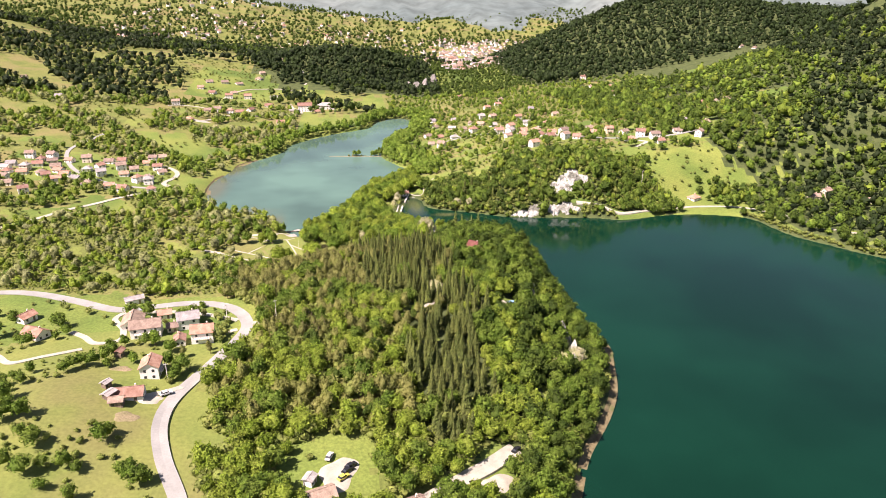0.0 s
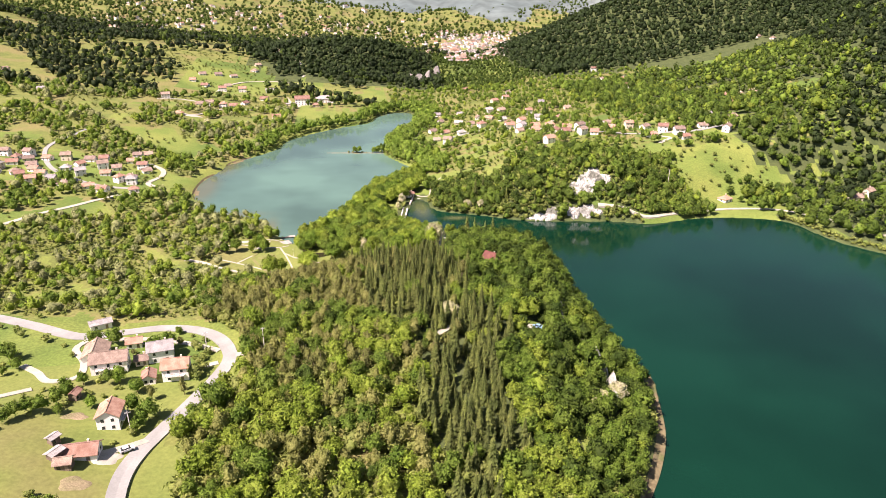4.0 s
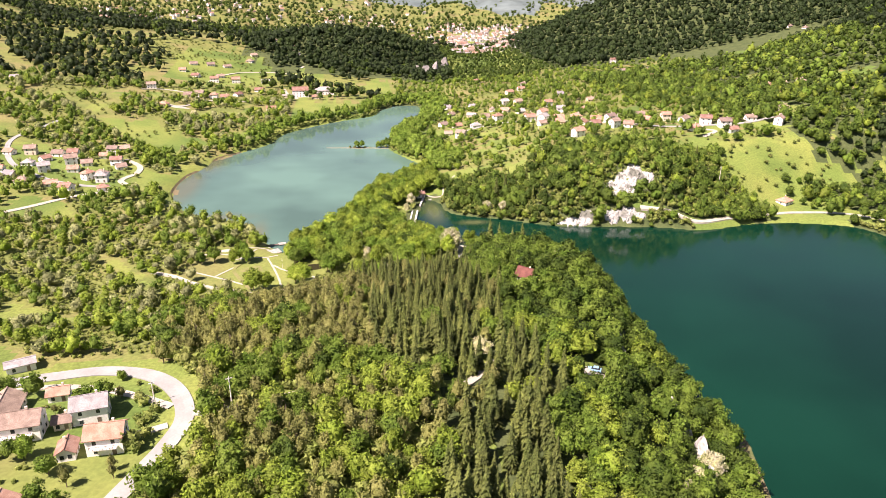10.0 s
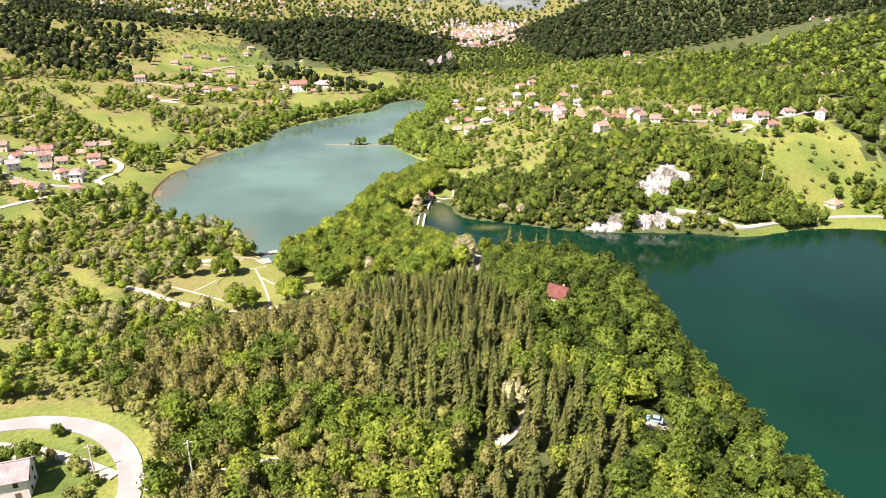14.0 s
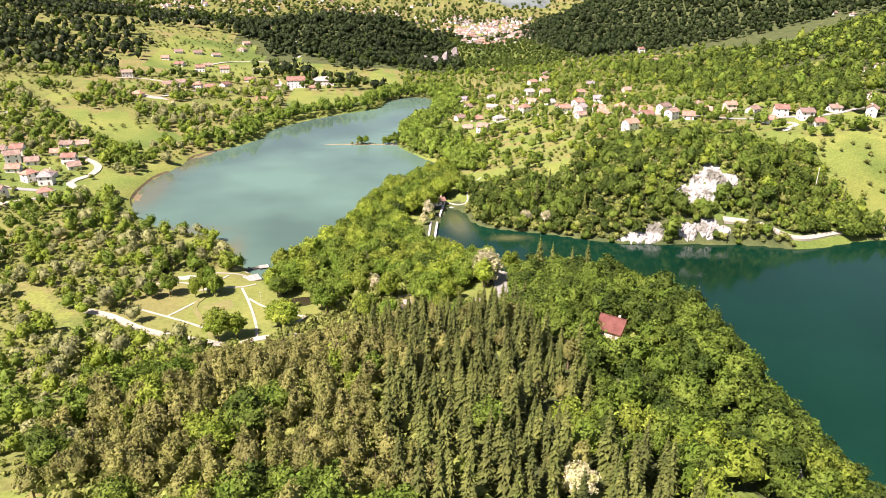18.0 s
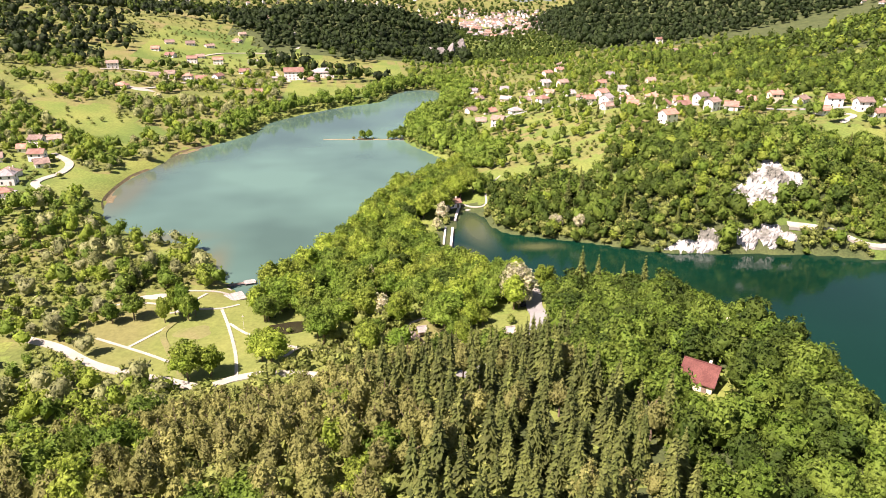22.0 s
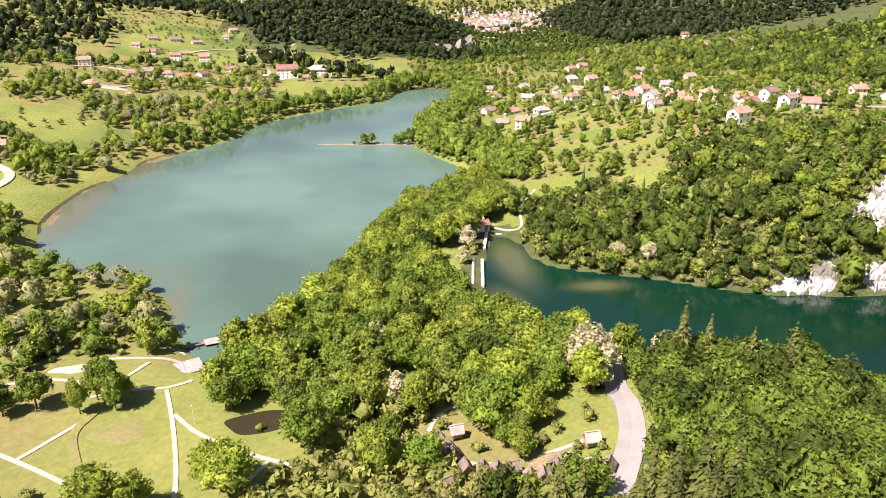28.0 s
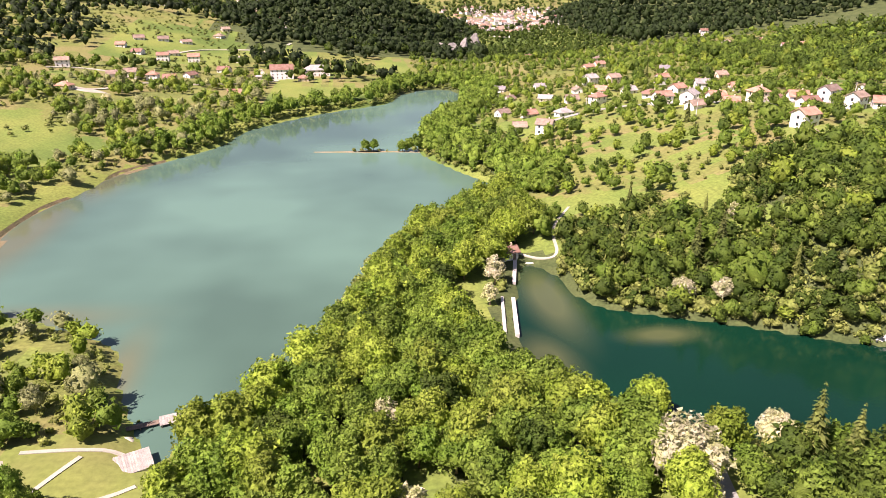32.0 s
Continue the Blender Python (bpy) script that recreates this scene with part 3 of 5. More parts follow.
def trunk_mesh(name, height, radius, limbs=3):
    bm = bmesh.new()

    def stem(a, b, ra, rb, n=6):
        d = (Vector(b) - Vector(a))
        m = Matrix.Translation((Vector(a) + Vector(b)) / 2) @ d.to_track_quat("Z", "Y").to_matrix().to_4x4()
        bmesh.ops.create_cone(bm, cap_ends=True, segments=n, radius1=ra, radius2=rb, depth=d.length, matrix=m)

    stem((0, 0, -0.6), (0.1, 0, height * 0.45), radius, radius * 0.62)
    stem((0.1, 0, height * 0.44), (-0.1, 0.1, height * 0.85), radius * 0.62, radius * 0.2)
    for i in range(limbs):
        a = i * 2.3 + 0.4
        z = height * (0.34 + 0.1 * i)
        stem((0, 0, z), (math.cos(a) * height * 0.2, math.sin(a) * height * 0.2, z + height * 0.17), radius * 0.4, radius * 0.12, 5)
    me = bpy.data.meshes.new(name)
    bm.to_mesh(me)
    bm.free()
    me.materials.append(M_BARK)
    return me


def close_crown():
    """A crown of fine leaves for the single trees that the path comes near."""
    h = rng.uniform(8.5, 12.5)
    return crown_broad(h, h * rng.uniform(0.72, 0.95), int(rng.integers(24, 40)), 1200, 0.30, 0.10, 3, 0.12, 0.0, 0.40)


def template(kind, fine):
    """Crown arrays of a tree, in metres, and its height. fine: 2 near, 1 middle, 0 far."""
    if kind == "spruce":
        h = rng.uniform(10.5, 15.0)
        return crown_spruce(h, h * 0.40, (27, 13, 6)[2 - fine], (15, 9, 5)[2 - fine]), h
    if kind == "pine":
        h = rng.uniform(7.5, 10.5)
        return crown_broad(h, h * 0.56, (18, 9, 5)[2 - fine], (430, 60, 12)[2 - fine], (0.26, 0.5, 0.9)[2 - fine], 0.10, 2, 0.45, 0.4), h
    if kind == "bush":
        h = rng.uniform(2.4, 4.2)
        return crown_broad(h, h * 1.25, (8, 6, 4)[2 - fine], (90, 30, 8)[2 - fine], (0.28, 0.45, 0.6)[2 - fine], 0.0, (2, 1, 1)[2 - fine]), h
    h = rng.uniform(8.5, 12.5)
    return crown_broad(h, h * rng.uniform(0.74, 0.95), (26, 14, 6)[2 - fine], (420, 105, 10)[2 - fine], (0.44, 0.66, 1.4)[2 - fine], (0.08, 0.02, 0.02)[2 - fine], (2, 2, 1)[2 - fine], 0.12), h


KINDS = ("broad", "bright", "spruce", "pine", "bush", "willow", "dark", "oak")
LEAF = dict(broad=M_DEC, bright=M_BRIGHT, spruce=M_SPRUCE, pine=M_PINE, bush=M_BUSH, willow=M_WILLOW, dark=M_CLOUD_SHADE, oak=M_OAK, blossom=M_BLOSSOM)
FORMS = {(k, f): [template(k, f) for _ in range((4, 5, 4)[f])] for k in KINDS for f in (0, 1, 2)}


def plant_mass(name, kind, fine, xy, label, category="trees", size=1.0):
    """Many plants of a kind in one mesh."""
    if not len(xy):
        return
    z = ground_z(xy[:, 0], xy[:, 1])
    V, T, off = [], [], 0
    pick = rng.integers(0, len(FORMS[kind, fine]), len(xy))
    for i, ((v, t), h) in enumerate(FORMS[kind, fine]):
        who = np.flatnonzero(pick == i)
        if not len(who):
            continue
        m = len(who)
        a, s = rng.uniform(0, 6.283, m), rng.uniform(0.6, 1.3, m) * size
        c, sn = np.cos(a) * s, np.sin(a) * s
        w = np.empty((m, len(v), 3), np.float32)
        w[..., 0] = v[:, 0] * c[:, None] - v[:, 1] * sn[:, None] + xy[who, 0][:, None]
        w[..., 1] = v[:, 0] * sn[:, None] + v[:, 1] * c[:, None] + xy[who, 1][:, None]
        w[..., 2] = v[:, 2] * (s * rng.uniform(0.85, 1.15, m))[:, None] + z[who][:, None] - 0.3
        V.append(w.reshape(-1, 3))
        T.append((t[None] + (np.arange(m) * len(v))[:, None, None]).reshape(-1, 3) + off)
        off += m * len(v)
    ob = new(name, big_mesh(name, np.concatenate(V), np.concatenate(T), LEAF[kind], kind != "spruce"))
    return tagged(ob, label, category, kind="stuff")


def scatter(x0, x1, y0, y1, gap):
    """Jittered places about gap metres apart."""
    nx_, ny_ = int((x1 - x0) / gap), int((y1 - y0) / gap)
    a, b = np.meshgrid(np.arange(nx_), np.arange(ny_))
    p = np.stack([x0 + (a + (b % 2) * 0.5) * gap, y0 + b * gap], -1).reshape(-1, 2).astype(float)
    return p + rng.uniform(-0.42, 0.42, p.shape) * gap


def patchy(xy, scale, shift=0.0):
    x, y = xy[:, 0] * scale, xy[:, 1] * scale
    return (np.sin(x * 1.7 + 2.1 * np.sin(y * 0.9 + shift)) + np.sin(y * 1.9 + 1.7 * np.sin(x * 1.1 + shift * 2)) + 0.7 * np.sin(x * 4.1 + y * 3.3 + shift)) / 2.7


def free(xy, pad=1.5, open_too=True):
    """Leaves out lakes, roads, houses and lawns."""
    ok = np.minimum(shore_distance(xy[:, 0], xy[:, 1], POLY_L), shore_distance(xy[:, 0], xy[:, 1], POLY_R)) > pad
    xy = xy[ok]
    for x, y, r in KEEP_CLEAR:
        xy = xy[(xy[:, 0] - x) ** 2 + (xy[:, 1] - y) ** 2 > r * r]
    if open_too:
        wob = 1 + 0.35 * patchy(xy, 0.11, 5)
        for x, y, rx, ry in OPEN:
            gone = ((xy[:, 0] - x) / rx) ** 2 + ((xy[:, 1] - y) / ry) ** 2 < wob
            xy, wob = xy[~gone], wob[~gone]
    return xy


def split_mix(xy, chances):
    """Parts of xy by chances {kind: share}."""
    u = rng.uniform(0, 1, len(xy))
    lo, out = 0, {}
    for k, s in chances.items():
        out[k] = xy[(u >= lo) & (u < lo + s)]
        lo += s
    return out


# ---- buildings ----
def part(name, bm_or_mesh, material, parent, label=""):
    if isinstance(bm_or_mesh, bpy.types.Mesh):
        me = bm_or_mesh
    else:
        me = bpy.data.meshes.new(name)
        bm_or_mesh.normal_update()
        bm_or_mesh.to_mesh(me)
        bm_or_mesh.free()
        me.materials.append(material)
    ob = new(name, me)
    ob.parent = parent
    if label:
        ob["label"] = label
    return ob


def thing(name, x, y, z, turn, label, category, group=""):
    e = new(name)
    e.matrix_world = pose(x, y, z, 0, 0, turn)
    return tagged(e, label, category, group)


def box(bm, x0, x1, y0, y1, z0, z1):
    m = Matrix.Translation(((x0 + x1) / 2, (y0 + y1) / 2, (z0 + z1) / 2)) @ Matrix.Diagonal((x1 - x0, y1 - y0, z1 - z0, 1))
    return bmesh.ops.create_cube(bm, size=1, matrix=m)


def prism(bm, outline, y0, y1):
    """A solid from an outline in x and z, drawn out along y."""
    a = [bm.verts.new((x, y0, z)) for x, z in outline]
    b = [bm.verts.new((x, y1, z)) for x, z in outline]
    n = len(outline)
    bm.faces.new(a)
    bm.faces.new(b[::-1])
    for i in range(n):
        bm.faces.new((a[i], b[i], b[(i + 1) % n], a[(i + 1) % n]))
    bmesh.ops.recalc_face_normals(bm, faces=bm.faces[:])


def unit_box_mesh(name, sx, sy, sz, material):
    bm = bmesh.new()
    box(bm, -sx / 2, sx / 2, -sy / 2, sy / 2, 0, sz)
    me = bpy.data.meshes.new(name)
    bm.to_mesh(me)
    bm.free()
    me.materials.append(material)
    return me


ME_PANE = unit_box_mesh("pane", 0.95, 0.10, 1.15, M_DARK)
ME_FRAME = unit_box_mesh("frame", 1.15, 0.06, 1.35, M_WHITE)
ME_DOOR = unit_box_mesh("door", 1.0, 0.12, 2.05, M_WOOD)
ME_CHIM = unit_box_mesh("chimney", 0.6, 0.6, 1.5, M_CREAM)
ROOFS = dict(red=(M_TILE, "red-tiled"), brick=(M_TILE_D, "brick-red"), brown=(M_TILE_B, "brown-tiled"), grey=(M_TILE_G, "grey-roofed"))
WALLS = dict(white=(M_WHITE, "white-rendered"), cream=(M_CREAM, "cream-rendered"), wood=(M_WOOD, "wooden"))


def roof_mesh(w, d, eave, rise, over, hip):
    bm = bmesh.new()
    a, b, t = w / 2 + over, d / 2 + over, 0.22
    low = eave - over * rise / (d / 2)
    rx = a - (b if hip else 0)
    rx = max(rx, 0.3)
    out = [(-a, -b), (a, -b), (a, b), (-a, b)]
    for lift, flip in ((0, True), (t, False)):
        v = [bm.verts.new((x, y, low + lift)) for x, y in out]
        r = [bm.verts.new((-rx, 0, eave + rise + lift)), bm.verts.new((rx, 0, eave + rise + lift))]
        fs = [(v[0], v[1], r[1], r[0]), (v[2], v[3], r[0], r[1]), (v[1], v[2], r[1]), (v[3], v[0], r[0])]
        if not hip:
            fs = fs[:2]
        for f in fs:
            bm.faces.new(f[::-1] if flip else f)
        if lift == 0:
            lower = v + r
        else:
            upper = v + r
    ring = [(0, 1), (1, 2), (2, 3), (3, 0)] if hip else [(0, 1), (1, 5), (5, 2), (2, 3), (3, 4), (4, 0)]
    for i, j in ring:
        bm.faces.new((lower[i], lower[j], upper[j], upper[i]))
    # a ridge cap
    box(bm, -rx, rx, -0.14, 0.14, eave + rise + t - 0.06, eave + rise + t + 0.10)
    bmesh.ops.recalc_face_normals(bm, faces=bm.faces[:])
    return bm


def house(x, y, turn, w=9.5, d=8.0, storeys=2, roof="red", wall="white", hip=False, detail=1, name="house", label="", group="", balcony=False, rise=None, z=None, category="house"):
    """A rendered house with a tiled roof, windows, a door and a chimney; w runs along the ridge."""
    w, d = w * 0.84, d * 0.84
    eave = 2.6 * storeys + 0.2
    rise = rise or d * 0.30
    z = min(zat(x + sx * w * 0.4, y + sy * d * 0.4) for sx in (-1, 1) for sy in (-1, 1)) if z is None else z
    rm, rt = ROOFS[roof]
    wm, wt = WALLS[wall]
    label = label or f"{wt} {'two-storey' if storeys > 1 else 'low'} house with a {rt} {'hipped' if hip else 'gable'} roof"
    e = thing(name, x, y, z, turn, label, category, group)
    KEEP_CLEAR.append((x, y, max(w, d) * 0.62))
    if 540 < y < 1200:
        KEEP_CLEAR.append((x, y - 7, max(w, d) * 0.62))
    bm = bmesh.new()
    o = [(-d / 2, -2.0), (d / 2, -2.0), (d / 2, eave), (0, eave + (0 if hip else rise)), (-d / 2, eave)]
    if hip:
        o = o[:3] + o[4:]
    prism(bm, o, -w / 2, w / 2)
    bmesh.ops.rotate(bm, verts=bm.verts[:], matrix=Matrix.Rotation(radians(-90), 3, "Z"))
    part("wall", bm, wm, e)
    part("roof", roof_mesh(w, d, eave, rise, 0.55, hip), rm, e)
    if detail < 0:
        return e
    if detail >= 1:
        c = part("chimney", ME_CHIM, None, e)
        c.location = (w * 0.22, d * 0.12, eave + rise * 0.62)
    n = max(2, int(w / 3.2))
    for s in range(storeys):
        zz = 0.95 + 2.6 * s
        for i in range(n):
            xx = (i + 0.5) / n * w - w / 2
            for side in ((-1, 1) if detail > 1 else (-1,)):
                if s == 0 and i == n // 2 and side == -1:
                    q = part("door", ME_DOOR, None, e)
                    q.location = (xx, -d / 2, 0.1)
                    continue
                pane_at(e, xx, side * d / 2, zz, 0, detail)
        if detail >= 1:
            for side in (-1, 1):
                for yy in ((-d * 0.22, d * 0.22) if detail > 1 else (0,)):
                    pane_at(e, side * w / 2, yy, zz, 90, detail)
    if balcony:
        bm = bmesh.new()
        box(bm, -w * 0.36, w * 0.36, -d / 2 - 1.4, -d / 2 + 0.05, 2.7, 2.88)
        part("balcony", bm, M_CONC, e)
        bm = bmesh.new()
        for k in range(9):
            xx = -w * 0.36 + k * w * 0.09
            box(bm, xx - 0.04, xx + 0.04, -d / 2 - 1.38, -d / 2 - 1.30, 2.88, 3.8)
        box(bm, -w * 0.36, w * 0.36, -d / 2 - 1.40, -d / 2 - 1.28, 3.8, 3.88)
        part("railing", bm, M_WOOD, e)
    return e


def pane_at(e, x, y, z, turn, detail):
    if detail > 1:
        f = part("window", ME_FRAME, None, e)
        f.location, f.rotation_euler = (x, y, z - 0.1), (0, 0, radians(turn))
        p = part("pane", ME_PANE, None, f)
        p.location = (0, 0, 0.1)
    else:
        p = part("window", ME_PANE, None, e)
        p.location, p.rotation_euler = (x, y, z), (0, 0, radians(turn))


# houses on the terrace inside the road's loop
house(-65, 265, 4, 10.5, 8.5, 2, "red", detail=2, balcony=True, label="white two-storey house with an orange-red gable roof and balcony")
house(-74, 262.5, 100, 6.5, 5.0, 1, "red", detail=2, label="low white annexe with an orange-red gable roof")
house(-74, 280, 12, 10.5, 8.5, 2, "grey", detail=2, label="white two-storey house with a weathered grey roof")
house(-90, 273, 8, 14.5, 9.0, 2, "brown", detail=2, balcony=True, label="large white house under a broad grey-brown roof")
house(-99, 285, 98, 12.5, 10.0, 1, "brown", detail=2, label="long low house with a grey-brown gable roof")
house(-87, 292, 10, 6.5, 5.0, 1, "red", detail=2, label="small white cottage with a bright red roof")
house(-80, 276, 10, 5.0, 4.5, 1, "brown", "cream", detail=1, name="outbuilding", label="cream-rendered outbuilding with a dark brown roof", category="outbuilding")
house(-79, 237, 94, 9.5, 8.0, 2, "red", detail=2, balcony=True, label="white two-storey house with a faded red gable roof")
house(-82, 220, 4, 11.0, 7.5, 1, "red", detail=2, label="low white house with an orange-red roof beside the road")
house(-84.5, 213.5, 4, 5.0, 4.0, 1, "brown", "wood", detail=0, name="garage", label="dark brown wooden garage before the house", category="garage")
house(-137, 278, -30, 11.0, 8.0, 1, "red", detail=2, label="white bungalow with an orange gable roof on the slope")
house(-148, 296, 60, 8.0, 6.0, 1, "red", detail=1, label="low house with an orange-red roof among trees")
house(-106, 312, 25, 9.5, 5.5, 1, "grey", detail=0, name="barn", label="low white barn with a pale roof in the field", rise=0.9, category="barn")
house(-95, 252, 80, 3.8, 3.2, 1, "red", "wood", detail=0, name="shed", label="small wooden shed with a red roof", category="shed")
house(-91, 224, 60, 3.2, 2.6, 1, "grey", "wood", detail=0, name="shed", label="small shed with a pale sheet roof", rise=0.4, category="shed")
house(-88, 217, 60, 4.5, 3.2, 1, "grey", "wood", detail=0, name="shed", label="small shed with a pale sheet roof", rise=0.4, category="shed")
KEEP_CLEAR += [(67.5, 349.5, 5.2)]
house(68.5, 356, -42, 7.6, 7.4, 1, "brick", "cream", False, 2, label="house with a large brick-red gable roof in the wood", rise=2.6, z=27.2)
house(86, 378, 10, 5.0, 4.0, 1, "grey", detail=1, label="small white hut with a pale roof among trees", name="hut", category="hut")
house(15, 166, 20, 8.0, 6.5, 1, "brown", detail=1, label="white house with a dark brown roof by the shore road")
house(-13, 169, 20, 9.0, 7.0, 1, "brown", detail=1, label="low house with a dark brown roof at the car park")
house(-17, 176, 65, 4.0, 3.5, 1, "grey", detail=0, name="shed", label="small pale shed at the car park", rise=0.5, category="shed")
house(44.5, 544, 15, 6.0, 4.5, 1, "red", detail=1, label="white weir-keeper's hut with a red roof by the dam", name="hut", category="hut")

# the village above the upper lake
VILLAGE_NORTH = [(162, 991, 20, 0), (214, 950, -15, 1), (178, 869, 30, 2), (200, 905, 10, 0), (233, 855, -20, 2), (248, 800, 15, 0), (311, 873, 10, 2), (378, 1081, 0, 0), (365, 1008, 25, 2), (388, 988, -20, 0),
                 (370, 940, 15, 1), (395, 968, 40, 0), (366, 913, -10, 2), (386, 919, 0, 0), (400, 902, 20, 1), (212, 716, 10, 0), (203, 700, -15, 2)]
VILLAGE_WEST = [(90, 820, 20, 0), (105, 844, -20, 0), (102, 800, 40, 1), (128, 822, 0, 2), (158, 804, 15, 2), (150, 763, -30, 0), (170, 794, 10, 0), (134, 722, 30, 0), (127, 746, -10, 0), (112, 712, 10, 2),
                (98, 731, 25, 0), (94, 684, -25, 0), (86, 704, 0, 1), (88, 756, 30, 2), (141, 778, 80, 1), (160, 742, 20, 0), (118, 770, -15, 0)]
VILLAGE_MID = [(198, 782, 10, 0), (160, 712, -20, 0), (170, 702, 25, 0), (154, 684, 5, 0), (163, 674, 40, 2), (191, 716, -10, 2), (158, 657, 15, 2), (176, 672, 5, 0), (170, 648, -10, 0), (184, 650, 10, 2),
               (183, 632, 60, 0), (190, 622, 0, 0), (197, 640, -15, 0), (206, 632, 25, 1), (200, 607, 30, 2), (238, 649, 10, 0), (211, 606, -30, 0), (165, 587, 15, 0), (154, 563, 70, 1)]
VILLAGE_EAST = [(281, 580, 10, 0), (272, 604, -20, 2), (369, 672, 20, 0), (385, 709, 5, 0), (395, 694, 70, 1), (400, 683, -10, 0), (330, 637, 15, 2), (322, 587, 40, 0), (256, 590, 10, 0), (281, 592, -10, 0),
                (262, 619, 25, 1), (250, 627, 5, 0), (232, 626, -20, 2), (278, 500, 20, 0), (374, 485, 0, 2), (388, 490, 30, 1), (408, 470, -20, 2), (340, 612, 20, 1), (308, 603, 0, 0), (648, 1092, 10, 1), (660, 1070, 30, 1)]
HILL_WEST = [(-210, 1041, 5, 0), (-204, 1079, 20, 1), (-191, 1023, -20, 0), (-183, 1086, 10, 2), (-163, 1091, 30, 0), (-166, 1008, 0, 0), (-164, 1038, 25, 2), (-141, 1014, 10, 0), (-138, 1135, -15, 0), (-136, 1167, 20, 1),
             (-105, 1016, 10, 2), (-107, 964, -5, 0), (-150, 907, 5, 0), (-139, 912, 5, 0), (-176, 900, 5, 2), (-165, 906, 5, 2), (-128, 933, 60, 0), (-221, 929, 15, 2), (-186, 834, -20, 0), (-83, 858, 5, 2), (-111, 1233, 0, 1), (-79, 1202, 10, 0)]
REDROOFS = [(-189, 656, 10, 0), (-178, 611, -20, 0), (-184, 602, 60, 0), (-167, 578, 20, 0), (-199, 618, 0, 0), (-201, 582, 15, 0), (-186, 568, -10, 0), (-217, 614, 30, 0), (-242, 657, 10, 2), (-257, 656, -15, 0),
            (-270, 651, 20, 2), (-281, 655, 70, 0), (-281, 614, 0, 0), (-299, 637, 10, 2), (-289, 599, -20, 1), (-244, 588, 10, 0), (-257, 556, 30, 0), (-233, 628, 5, 2), (-181, 678, 15, 2), (-354, 909, 0, 0), (-433, 964, 20, 0), (-424, 990, 0, 1), (-226, 640, 50, 0)]
more = random.Random(21)
while len(REDROOFS) < 46:
    a, b = more.uniform(-300, -165), more.uniform(575, 668)
    if all(math.hypot(a - h[0], b - h[1]) > 11 for h in REDROOFS) and all(math.hypot(a - c[0], b - c[1]) > c[2] + 5 for c in KEEP_CLEAR):
        REDROOFS.append((a, b, more.uniform(-30, 30), more.choice((0, 1, 2, 2))))
pick = random.Random(4)
for group, rows in (("houses of the lakeside village", VILLAGE_NORTH), ("houses of the lakeside village", VILLAGE_WEST), ("houses of the lakeside village", VILLAGE_MID),
                    ("houses of the lakeside village", VILLAGE_EAST), ("white houses on the western hillside", HILL_WEST), ("red-roofed houses of the western hamlet", REDROOFS)):
    big = 1.1 if rows is REDROOFS else 1.3 if rows is HILL_WEST else 1.08
    for hx, hy, turn, kind in rows:
        roof = ("red", "brown", "grey")[kind] if kind < 2 and pick.random() < 0.65 else pick.choice(("red", "brown", "brown", "grey"))
        house(hx, hy, turn + pick.uniform(-8, 8), pick.uniform(7.4, 9.4) * big, pick.uniform(6.2, 7.6) * big, pick.choice((1, 1, 2)), roof, "white" if pick.random() < 0.8 else "cream", pick.random() < 0.2, 1, group=group)

# the large building by the lower lake
house(-58, 950, 4, 22, 14, 3, "red", detail=1, name="guest_house", label="large white three-storey guest house with a red roof", category="guest house")
house(-40, 936, 4, 10, 8, 1, "red", "cream", True, 1, name="pavilion", label="low pavilion with a pink-red hipped roof", category="pavilion")
house(-30, 964, 4, 26, 14, 2, "grey", detail=1, name="guest_house", label="long white building with a grey hipped roof", hip=True, category="guest house")
house(-72, 940, 4, 14, 7, 1, "grey", "cream", detail=1, name="annexe", label="low annexe with a grey roof", rise=0.8, category="annexe")

# the far town and the far slopes
def town_place(r):
    """Somewhere in the town that fills the mouth of the valley."""
    y = 1360 + 640 * r.random() ** 0.8
    return r.uniform(188 + 0.12 * (y - 1350), 300 + 0.34 * (y - 1350)), y


